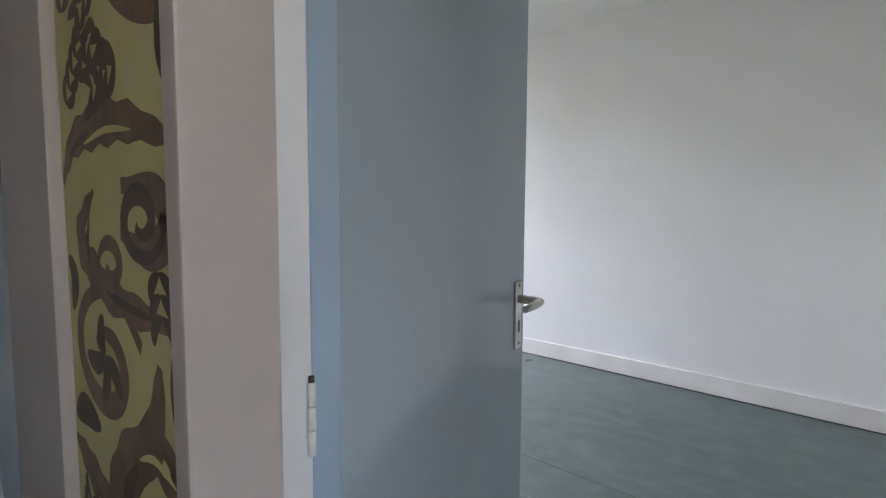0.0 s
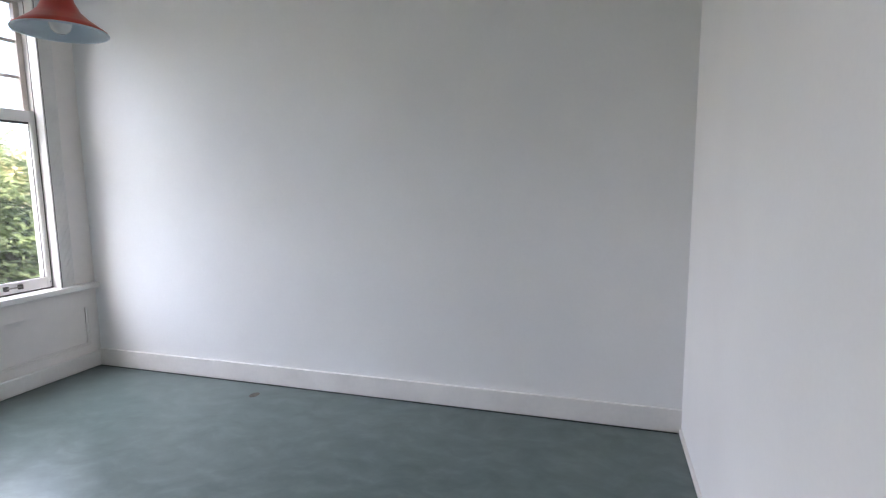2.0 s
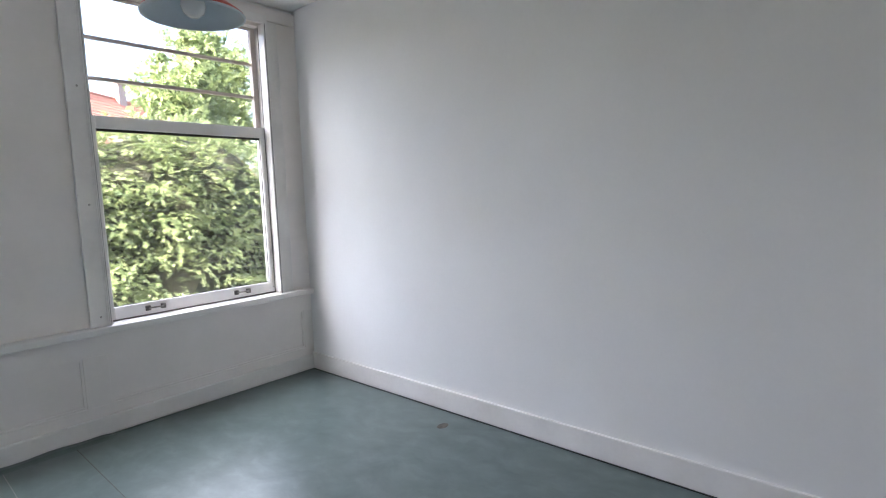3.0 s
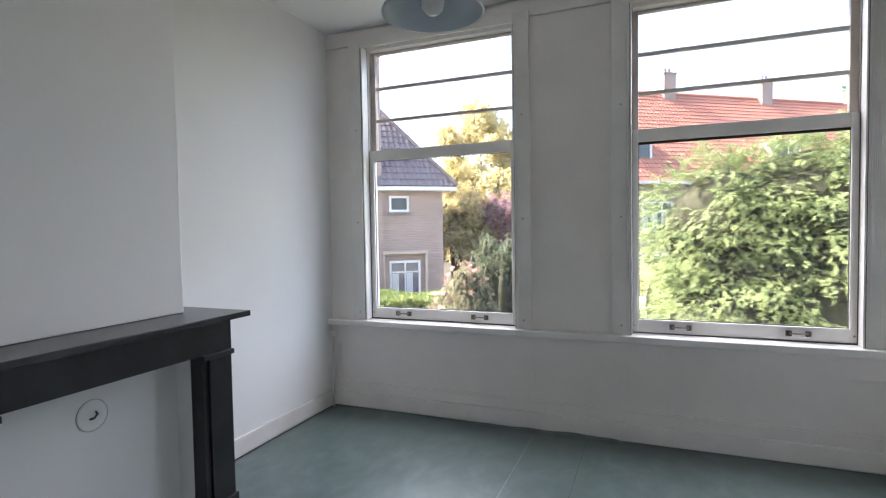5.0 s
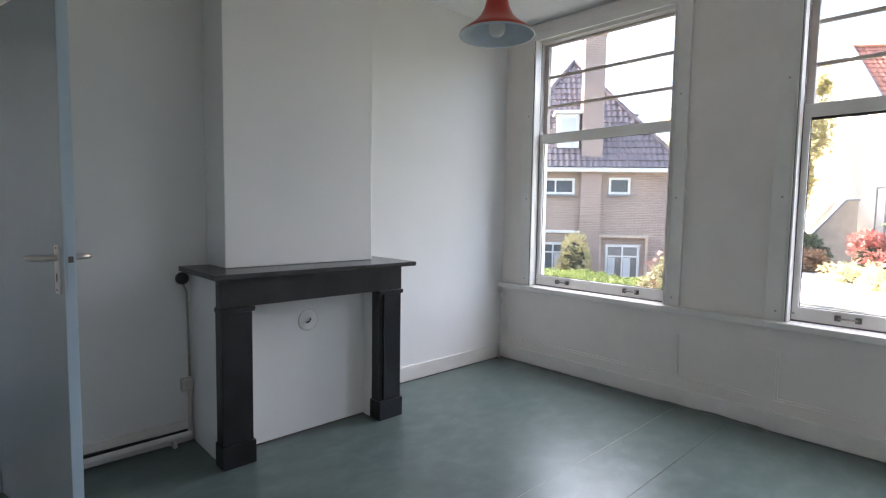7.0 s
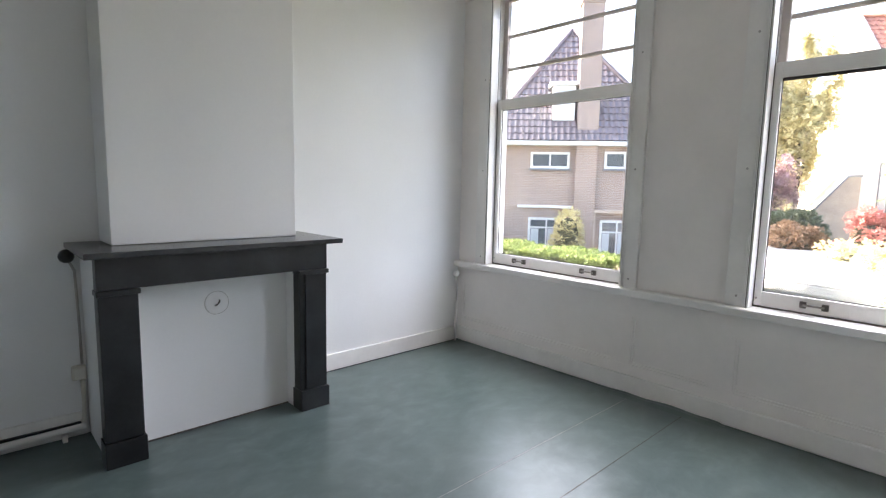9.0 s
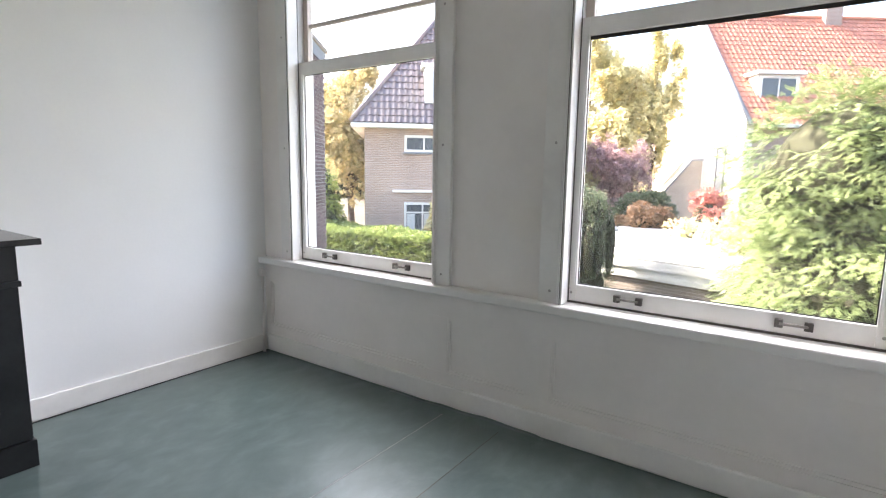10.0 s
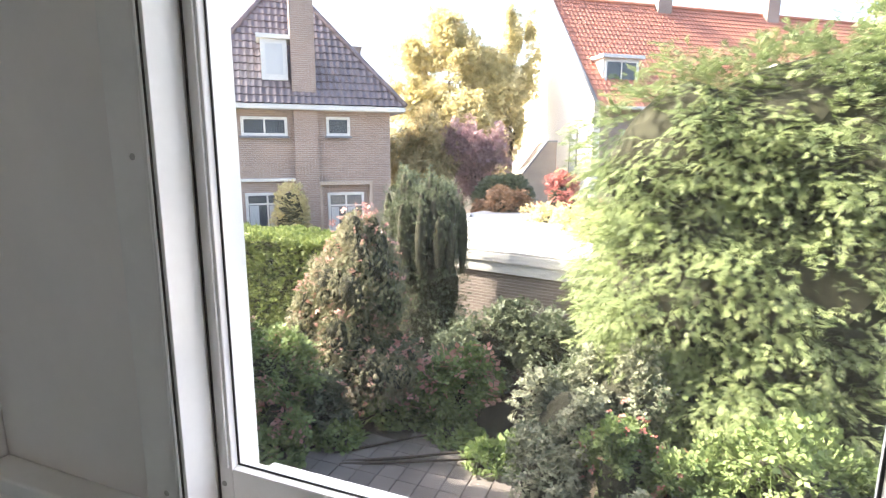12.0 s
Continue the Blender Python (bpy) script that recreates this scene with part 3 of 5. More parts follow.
# ---- hall: papered wall, the next door's frame, closing walls ----
HALL0, PAPER = -1.30, (0.795, 1.265)
thing("wall_hall", boxes((HALL0 - 0.1, -1.2, 0.0, HALL0, 3.0, H)), M["wall"], "plain pale hall wall", "wall", kind="structure")
thing("wall_hall_north", boxes((HALL0, 3.0, 0.0, WT, 3.1, H)), M["wall"], "plain pale hall wall", "wall", kind="structure")
# south wall with an unseen window, added as a light source for the hall
X0, X1 = HALL0 + 0.15, WT - 0.2
thing("wall_hall_south", boxes((HALL0, -1.32, 0.0, WT, -1.2, 0.9), (HALL0, -1.32, 2.3, WT, -1.2, H), (HALL0, -1.32, 0.9, X0, -1.2, 2.3), (X1, -1.32, 0.9, WT, -1.2, 2.3)), M["wall"],
      "plain pale hall wall with an added window", "wall", kind="structure")
hw = empty("window_3", "added unseen hall window with a white frame", "window", kind="structure")
part("window_frame", boxes((X0, -1.30, 0.9, X0 + 0.05, -1.24, 2.3), (X1 - 0.05, -1.30, 0.9, X1, -1.24, 2.3), (X0 + 0.05, -1.30, 0.9, X1 - 0.05, -1.24, 0.95), (X0 + 0.05, -1.30, 2.25, X1 - 0.05, -1.24, 2.3)), M["trim"], hw)
g = part("pane", boxes((X0 + 0.05, -1.262, 0.95, X1 - 0.05, -1.258, 2.25)), M["glass"], hw)
g.visible_shadow = False


def wallpaper():
    """Olive paper with brown acanthus scrolls: sweeping leaves, spirals, blooms and sprigs as printed shapes."""
    x = WT - 0.002
    root = empty("wallpaper", "olive wallpaper with large brown scrolling leaves", "wallpaper", kind="structure")
    part("paper", boxes((x, PAPER[0], 0.0, WT - 0.0002, PAPER[1], H)), M["olive"], root)
    rise, wide, count = 0.86, PAPER[1] - PAPER[0], [0]
    inks = {"brown": bmesh.new(), "umber": bmesh.new(), "olive": bmesh.new()}

    def smooth(pts, n=7):
        """Points along a soft curve through a few."""
        out = []
        for i in range(len(pts) - 1):
            p = [Vector(pts[min(max(i + k, 0), len(pts) - 1)]) for k in (-1, 0, 1, 2)]
            for j in range(n):
                t = j / n
                out.append(0.5 * (2 * p[1] + (p[2] - p[0]) * t + (2 * p[0] - 5 * p[1] + 4 * p[2] - p[3]) * t * t + (3 * p[1] - p[0] - 3 * p[2] + p[3]) * t ** 3))
        return out + [Vector(pts[-1])]

    def stroke(ink, pts, w, lift, z0, blunt=0.15, nick=0.0):
        """A leaf along a curve in the pattern's own square: u across, v down."""
        bm, line = inks[ink], smooth(pts)
        count[0] += 1
        lift += 0.000004 * count[0]
        rows = []
        for i, p in enumerate(line):
            d = line[min(i + 1, len(line) - 1)] - line[max(i - 1, 0)]
            d = d.normalized() if d.length else Vector((1, 0))
            f = i / (len(line) - 1)
            r = w * max(blunt, math.sin(math.pi * f) ** 0.7) * 0.85 * (1 + 1.6 * nick * math.sin(f * 44))
            rows.append([bm.verts.new((x - 0.5 * lift, min(max(PAPER[1] - (p.x + k * -d.y * r) * wide, PAPER[0]), PAPER[1]), min(max(z0 - (p.y + k * d.x * r * 0.5) * rise, 0.0), H))) for k in (1, -1)])
        for a, c in zip(rows, rows[1:]):
            bm.faces.new((a[0], a[1], c[1], c[0]))

    def curl(ink, u, v, r, turns, start, hand, w, lift, z0):
        stroke(ink, [(u + r * (1 - 0.75 * k / 14) * math.cos(start + hand * turns * 6.28 * k / 14), v + 0.36 * r * (1 - 0.75 * k / 14) * math.sin(start + hand * turns * 6.28 * k / 14)) for k in range(15)], w, lift, z0, 0.5)

    def sprig(u, v, a, n, lift, z0, size=0.12):
        for k in range(n):
            for s in (-1, 1):
                cu, cv = u + 0.075 * k * math.cos(a), v + 0.030 * k * math.sin(a)
                stroke("umber", [(cu, cv), (cu + 0.6 * size * math.cos(a + s * 0.9), cv + 0.25 * size * math.sin(a + s * 0.9)), (cu + size * math.cos(a + s * 0.6), cv + 0.42 * size * math.sin(a + s * 0.6))], 0.030, lift, z0)

    for k in range(-1, 3):
        z0 = 1.60 + 0.86 * k
        stroke("brown", [(0.0, 0.29), (0.14, 0.22), (0.40, 0.20), (0.70, 0.21), (1.0, 0.25)], 0.085, 0.0004, z0, nick=0.10)
        stroke("brown", [(1.0, 0.49), (0.68, 0.485), (0.40, 0.46), (0.22, 0.41), (0.22, 0.36), (0.36, 0.305)], 0.085, 0.0004, z0, nick=0.12)
        curl("brown", 0.50, 0.425, 0.13, 1.1, 2.4, 1, 0.035, 0.0005, z0)
        curl("umber", 0.76, 0.35, 0.17, 1.4, 0.0, 1, 0.04, 0.0005, z0)
        stroke("brown", [(0.62, 0.30), (0.86, 0.31), (0.95, 0.36), (0.80, 0.395), (0.60, 0.37)], 0.075, 0.0004, z0, 0.4)
        curl("brown", 0.40, 0.59, 0.36, 1.35, -0.4, -1, 0.055, 0.0004, z0)
        for a in (0.4, 1.5, 2.7, 4.4):
            stroke("umber", [(0.40, 0.59), (0.40 + 0.10 * math.cos(a), 0.59 + 0.04 * math.sin(a)), (0.40 + 0.20 * math.cos(a + 0.3), 0.59 + 0.075 * math.sin(a + 0.3))], 0.05, 0.0005, z0)
        stroke("brown", [(0.86, 0.55), (0.80, 0.66), (0.58, 0.75), (0.52, 0.82), (0.66, 0.89), (0.90, 0.95), (1.0, 1.0)], 0.145, 0.0004, z0, nick=0.06)
        stroke("brown", [(0.0, 0.79), (0.16, 0.82), (0.38, 0.87), (0.60, 0.94), (0.98, 1.0)], 0.105, 0.00045, z0, nick=0.08)
        curl("brown", 0.86, 0.70, 0.14, 1.0, 2.6, 1, 0.045, 0.0006, z0)
        stroke("olive", [(0.68, 0.715), (0.80, 0.695), (0.95, 0.71)], 0.016, 0.0007, z0)
        stroke("olive", [(0.28, 0.225), (0.50, 0.212), (0.72, 0.222)], 0.014, 0.0007, z0)
        for a, b, c in (((0.30, 0.44), (0.27, 0.40), (0.30, 0.35)), ((0.62, 0.78), (0.58, 0.82), (0.70, 0.88)), ((0.20, 0.835), (0.42, 0.89), (0.66, 0.955)), ((0.44, 0.472), (0.62, 0.483), (0.84, 0.487)), ((0.10, 0.245), (0.20, 0.222), (0.34, 0.208))):
            stroke("umber", [a, b, c], 0.018, 0.0007, z0)
        stroke("umber", [(0.60, 0.86), (0.56, 0.80), (0.66, 0.73)], 0.045, 0.0006, z0)
        stroke("umber", [(0.02, 0.74), (0.14, 0.715), (0.32, 0.725)], 0.075, 0.0005, z0)
        stroke("umber", [(0.02, 0.43), (0.09, 0.47), (0.05, 0.53)], 0.06, 0.0005, z0)
        stroke("umber", [(0.97, 0.0), (0.93, 0.12), (0.98, 0.19)], 0.03, 0.0005, z0, 0.4)
        stroke("umber", [(0.97, 0.50), (0.95, 0.58), (0.98, 0.66)], 0.03, 0.0005, z0, 0.4)
        stroke("brown", [(0.55, 0.0), (0.78, 0.045), (1.0, 0.09)], 0.085, 0.0004, z0)
        sprig(0.10, 0.145, -0.9, 5, 0.0006, z0)
        sprig(0.62, 0.115, 2.9, 4, 0.00065, z0, 0.15)
        sprig(0.34, 0.045, 0.8, 4, 0.0007, z0)
        sprig(0.10, 0.98, -1.3, 4, 0.00075, z0)
        sprig(0.42, 0.975, 2.6, 3, 0.0008, z0)
        sprig(0.90, 0.87, 1.2, 3, 0.00085, z0)
        sprig(0.88, 0.42, 1.5, 3, 0.0009, z0)
    for ink, label in (("brown", "brown printed scrolls"), ("umber", "dark brown printed leaves"), ("olive", "pale printed highlights")):
        part("print", inks[ink], M[ink], root, label)
wallpaper()
nd = empty("door_frame_hall", "taupe painted frame of the next hall door", "door frame", kind="structure")
part("casing", boxes((WT - 0.024, PAPER[1] + 0.001, 0.0, WT - 0.0005, 1.70, 2.16), bevel=0.004), M["taupe"], nd)
part("door_panel", boxes((WT - 0.018, 1.702, 0.01, WT - 0.0005, 2.56, 2.06), bevel=0.003), M["door"], nd, "blue-grey gloss hall door")

# ---- pendant lamp ----
LX, LY = 1.786, 2.013


def pendant():
    root = empty("pendant_lamp", "red enamel trumpet pendant lamp with pale blue inside", "lamp", pose(LX, LY, 1.846))
    outer = [(0.122, 0.0), (0.1215, 0.006), (0.100, 0.022), (0.075, 0.040), (0.055, 0.060), (0.042, 0.085), (0.034, 0.115), (0.030, 0.150)]
    part("shade", lathe([(r, z + 0.0015) for r, z in outer]), M["red"], root, "red enamel trumpet shade")
    part("shade_lining", lathe([(r - 0.003, z - 0.0005) for r, z in outer]), M["pale"], root, "pale blue shade lining")
    part("rim", lathe([(0.1190, -0.0008), (0.1235, -0.0015), (0.1245, 0.002), (0.122, 0.005)]), M["pale"], root)
    part("bulb", lathe([(0.0001, -0.004), (0.012, -0.003), (0.024, 0.006), (0.030, 0.022), (0.028, 0.040), (0.018, 0.062), (0.013, 0.080), (0.013, 0.095)], 24), M["opal"], root, "unlit opal bulb")
    part("socket", lathe([(0.0001, 0.095), (0.017, 0.095), (0.018, 0.150), (0.026, 0.152), (0.026, 0.205), (0.014, 0.222), (0.004, 0.225), (0.0001, 0.226)], 20), M["cream"], root, "cream lamp socket")
    for s in (-1, 1):
        part("clip", tube([(s * 0.031, 0, 0.148), (s * 0.038, 0, 0.165), (s * 0.036, 0, 0.195), (s * 0.027, 0, 0.2)], 0.004), M["iron"], root, "dark spring clip")
    part("cord", tube([(0, 0, 0.225), (0.002, 0.001, 0.5), (0, 0, H - 1.846 - 0.02)], 0.0035), M["cream"], root)
    part("ceiling_rose", lathe([(0.045, H - 1.846 - 0.0005), (0.043, H - 1.846 - 0.012), (0.02, H - 1.846 - 0.03), (0.0001, H - 1.846 - 0.032)], 24), M["cream"], root)
pendant()

# ---- floor seam and marks ----
bm = bmesh.new()
box_into(bm, 1.888, 0.0, 0.0, 1.8905, D - 0.02, 0.0012)
thing("floor_seam", bm, M["dirt_and_light"], "dark seam between two lengths of linoleum", "seam", kind="structure")

bm = bmesh.new()
box_into(bm, 1.560, 0.0, 0.0, 1.5615, D - 0.03, 0.0008)
thing("floor_crease", bm, M["cable"], "faint crease along the linoleum", "seam", kind="structure")


def lino_curl():
    """The linoleum's edge lifting in a shallow wave against the skirting."""
    bm = bmesh.new()
    n = 60
    rows = []
    for i in range(n + 1):
        f = i / n
        x = 1.15 + 0.95 * f
        h = (0.006 + 0.022 * f ** 2) * math.sin(math.pi * min(1, f * 1.02)) ** 0.5 + 0.003 * math.sin(f * 21)
        rows.append([bm.verts.new(c) for c in ((x, D - 0.10, 0.001), (x, D - 0.055, 0.001 + 0.35 * max(h, 0)), (x, D - 0.0275, 0.001 + max(h, 0)), (x, D - 0.0275, 0.0005))])
    for a, b in zip(rows, rows[1:]):
        for k in range(3):
            f = bm.faces.new((a[k], b[k], b[k + 1], a[k + 1]))
            f.smooth = True
    thing("lino_edge", bm, M["lino"], "linoleum edge curling up against the skirting", "floor covering", kind="structure")
lino_curl()
spot = lathe([(0.0001, 0.0012), (0.034, 0.0010), (0.042, 0.0)], 14)
bmesh.ops.scale(spot, vec=(1, 0.7, 1), verts=spot.verts)
bmesh.ops.translate(spot, verts=spot.verts, vec=(3.365, 2.629, 0.0005))
thing("floor_stain", spot, M["dirt_and_light"], "small dark stain on the linoleum", "stain", kind="structure")

# dark gap where the floor meets the skirting
thing("floor_gap", boxes((W - 0.026, 0.02, 0.0004, W - 0.0185, D - 0.03, 0.0045)), M["black"], "dark shrinkage gap below the skirting board", "gap", kind="structure")
thing("floor_gap_west", boxes((0.0165, 2.69, 0.0004, 0.023, D - 0.03, 0.004)), M["black"], "dark shrinkage gap below the skirting board", "gap", kind="structure")
thing("baseboard_south", boxes((0.02, 0.0, 0.002, W - 0.03, 0.014, 0.03), bevel=0.003), M["trim"], "low white strip at the foot of the wall", "skirting", kind="structure")

# ---- outside: materials ----
def brick_mat(name, a, b, mortar, rough=0.85):
    """Coursed brickwork for walls far off, in the wall's own frame."""
    m = bpy.data.materials.new(name)
    m.use_nodes = True
    n, l = m.node_tree.nodes, m.node_tree.links
    p = n["Principled BSDF"]
    p.inputs["Roughness"].default_value = rough
    tc, sp, ad, cb, br, nz = (n.new(k) for k in ("ShaderNodeTexCoord", "ShaderNodeSeparateXYZ", "ShaderNodeMath", "ShaderNodeCombineXYZ", "ShaderNodeTexBrick", "ShaderNodeTexNoise"))
    l.new(tc.outputs["Object"], sp.inputs[0])
    l.new(sp.outputs["X"], ad.inputs[0])
    l.new(sp.outputs["Y"], ad.inputs[1])
    l.new(ad.outputs[0], cb.inputs["X"])
    l.new(sp.outputs["Z"], cb.inputs["Y"])
    l.new(cb.outputs[0], br.inputs["Vector"])
    br.inputs["Scale"].default_value = 1.0
    br.inputs["Brick Width"].default_value, br.inputs["Row Height"].default_value = 0.22, 0.0625
    br.inputs["Mortar Size"].default_value = 0.008
    br.inputs["Color1"].default_value, br.inputs["Color2"].default_value, br.inputs["Mortar"].default_value = (*a, 1), (*b, 1), (*mortar, 1)
    nz.inputs["Scale"].default_value, nz.inputs["Detail"].default_value = 0.8, 6
    l.new(tc.outputs["Object"], nz.inputs["Vector"])
    mr, mx = n.new("ShaderNodeMapRange"), n.new("ShaderNodeMix")
    mr.inputs["To Min"].default_value, mr.inputs["To Max"].default_value = 0.72, 1.25
    l.new(nz.outputs["Fac"], mr.inputs["Value"])
    mx.data_type, mx.blend_type = "RGBA", "MULTIPLY"
    mx.inputs["Factor"].default_value = 1.0
    l.new(br.outputs["Color"], mx.inputs[6])
    l.new(mr.outputs["Result"], mx.inputs[7])
    l.new(mx.outputs[2], p.inputs["Base Color"])
    bp = n.new("ShaderNodeBump")
    bp.inputs["Strength"].default_value, bp.inputs["Distance"].default_value, bp.invert = 0.5, 0.01, True
    l.new(br.outputs["Fac"], bp.inputs["Height"])
    l.new(bp.outputs["Normal"], p.inputs["Normal"])
    return m


M.update({
    "soil": mat("garden_soil", (0.075, 0.060, 0.042), 0.95, vary=0.45, scale=1.5, fine=30, bump=0.6),
    "paver": mat("weathered_concrete", (0.205, 0.178, 0.158), 0.9, vary=0.22, scale=4, fine=60, bump=0.2, rand=0.35),
    "brick": mat("purple_brown_brick", (0.27, 0.185, 0.18), 0.85, vary=0.35, scale=12, fine=160, bump=0.3, rand=0.4),
    "mortar": mat("pale_mortar", (0.54, 0.51, 0.49), 0.95, vary=0.15, scale=10, fine=120, bump=0.3),
    "housebrick": brick_mat("brown_brickwork", (0.42, 0.295, 0.24), (0.30, 0.205, 0.17), (0.52, 0.46, 0.41)),
    "garagebrick": brick_mat("buff_brickwork", (0.31, 0.25, 0.21), (0.25, 0.20, 0.17), (0.43, 0.39, 0.355)),
    "render": mat("white_render", (0.78, 0.76, 0.72), 0.85, vary=0.07, scale=1.5, fine=40, bump=0.1),
    "outpaint": mat("white_outdoor_paint", (0.78, 0.77, 0.74), 0.5, vary=0.08, scale=3, fine=40, bump=0.05),
    "felt": mat("pale_roof_felt", (0.62, 0.61, 0.58), 0.9, vary=0.14, scale=2.5, fine=60, bump=0.2),
    "darktile": mat("dark_glazed_tile", (0.20, 0.155, 0.155), 0.26, vary=0.35, scale=5, fine=40, bump=0.1, spec=0.7),
    "redtile": mat("orange_red_tile", (0.50, 0.205, 0.135), 0.7, vary=0.22, scale=3, fine=30, bump=0.15),
    "lead": mat("grey_lead", (0.22, 0.23, 0.25), 0.6, vary=0.15, scale=6, fine=60, bump=0.1),
    "dimglass": mat("dark_room_glass", (0.10, 0.115, 0.13), 0.06, vary=0.2, scale=2, fine=10, bump=0.0, spec=0.4),
    "net": mat("net_curtain", (0.62, 0.64, 0.65), 0.8, vary=0.06, scale=12, fine=80, bump=0.1),
    "bark": mat("brown_bark", (0.10, 0.075, 0.055), 0.95, vary=0.4, scale=9, fine=60, bump=0.6, stretch=(1, 1, 0.3)),
    # dark colour for crown cores: the shade between leaves is painted in
    "coreshade": mat("crown_shade", (0.060, 0.060, 0.035), 0.95, vary=0.5, scale=14, fine=70, bump=0.6),
    "cream": mat("brownish_cream_paint", (0.56, 0.45, 0.36), 0.6, vary=0.12, scale=3, fine=40, bump=0.05),
    "buffwall": mat("buff_weathered_wall", (0.46, 0.37, 0.29), 0.9, vary=0.18, scale=3, fine=40, bump=0.2),
    "L_conifer": leaf_mat("conifer_sprays", (0.11, 0.165, 0.072), (0.37, 0.44, 0.20), each=0.35, clump=3.0, through=0.32),
    "L_yew": leaf_mat("yew_needles", (0.075, 0.100, 0.062), (0.23, 0.265, 0.165)),
    "L_pink": leaf_mat("russet_leaves", (0.125, 0.175, 0.085), (0.36, 0.33, 0.20)),
    "L_green": leaf_mat("garden_leaves", (0.10, 0.155, 0.055), (0.33, 0.42, 0.16)),
    "L_hedge": leaf_mat("hedge_leaves", (0.075, 0.125, 0.035), (0.33, 0.39, 0.13)),
    "L_varieg": leaf_mat("variegated_leaves", (0.085, 0.12, 0.065), (0.38, 0.39, 0.27)),
    "L_yellow": leaf_mat("autumn_yellow_leaves", (0.58, 0.52, 0.26), (0.80, 0.72, 0.44), through=0.4),
    "L_olive": leaf_mat("olive_autumn_leaves", (0.30, 0.27, 0.13), (0.62, 0.52, 0.29)),
    "L_purple": leaf_mat("purple_leaves", (0.27, 0.16, 0.18), (0.58, 0.41, 0.41)),
    "L_red": leaf_mat("bright_red_leaves", (0.40, 0.12, 0.10), (0.64, 0.29, 0.24)),
    "L_orange": leaf_mat("rusty_orange_leaves", (0.30, 0.17, 0.09), (0.54, 0.35, 0.21)),
    "L_bloom": leaf_mat("pink_blooms", (0.52, 0.22, 0.18), (0.72, 0.42, 0.36)),
})


# ---- outside: foliage ----
def spray(kind):
    """One cluster of leaves about the origin, growing along +x, up +z: vertices and faces."""
    v, f = [], []
    def leaf(o, d, length, w, lift):
        o, d = Vector(o), Vector(d).normalized()
        side = d.cross(Vector((0, 0, 1))).normalized() * w
        i = len(v)
        mid = o + d * length * 0.5 + Vector((0, 0, lift))
        v.extend([tuple(o), tuple(mid + side), tuple(o + d * length), tuple(mid - side)])
        f.append((i, i + 1, i + 2, i + 3))
    if kind == "scale":
        leaf((0, 0, 0), (1, 0, -0.10), 1.15, 0.05, 0.03)
        for o, ln in ((0.15, 0.58), (0.52, 0.46)):
            for sg in (1, -1):
                leaf((o, 0, -0.05 * o), (0.80, 0.60 * sg, -0.14), ln, 0.055, 0.02)
    elif kind == "needle":
        for k in range(6):
            a = radians(k * 60)
            leaf((0.1 * k, 0, 0), (0.75, 0.5 * math.cos(a), 0.5 * math.sin(a)), 0.62, 0.07, 0.0)
    else:
        for a, o in ((0, 0.28), (62, 0.0), (-62, 0.05), (150, -0.05)):
            leaf((o, 0, 0), (math.cos(radians(a)), math.sin(radians(a)), 0.15), 0.75, 0.26, 0.07)
    return np.array(v), np.array(f)


def foliage(name, pos, out, size, kind, material, parent, seed, droop=0.25, wild=0.6, label=""):
    """A mesh of leaf clusters at pos, each facing about outwards."""
    rng = np.random.default_rng(seed)
    tv, tf = spray(kind)
    n = len(pos)
    d = out + rng.normal(0, wild, (n, 3))
    d[:, 2] -= droop
    d /= np.linalg.norm(d, axis=1)[:, None] + 1e-9
    up = rng.normal(0, 0.28 if kind == "scale" else 0.5, (n, 3)) + np.array((0, 0, 1.0))
    s = np.cross(up, d)
    s /= np.linalg.norm(s, axis=1)[:, None] + 1e-9
    u = np.cross(d, s)
    k = size * rng.uniform(0.65, 1.35, n)
    vs = (tv[None, :, 0, None] * d[:, None] + tv[None, :, 1, None] * s[:, None] + tv[None, :, 2, None] * u[:, None]) * k[:, None, None] + pos[:, None]
    fs = (tf[None] + (np.arange(n) * len(tv))[:, None, None]).reshape(-1, 4)
    vs = vs.reshape(-1, 3)
    me = bpy.data.meshes.new(name)
    me.vertices.add(len(vs))
    me.vertices.foreach_set("co", vs.astype(np.float32).ravel())
    me.loops.add(fs.size)
    me.loops.foreach_set("vertex_index", fs.astype(np.int32).ravel())
    me.polygons.add(len(fs))
    me.polygons.foreach_set("loop_start", np.arange(0, fs.size, 4, dtype=np.int32))
    me.update(calc_edges=True)
    me.materials.append(material)
    ob = new(name, me)
    ob.parent = parent
    return tagged(ob, label)


def lump(p, seed, f):
    return noise.noise(Vector((p[0] * f + seed * 7.3, p[1] * f - seed * 3.1, p[2] * f + seed)))


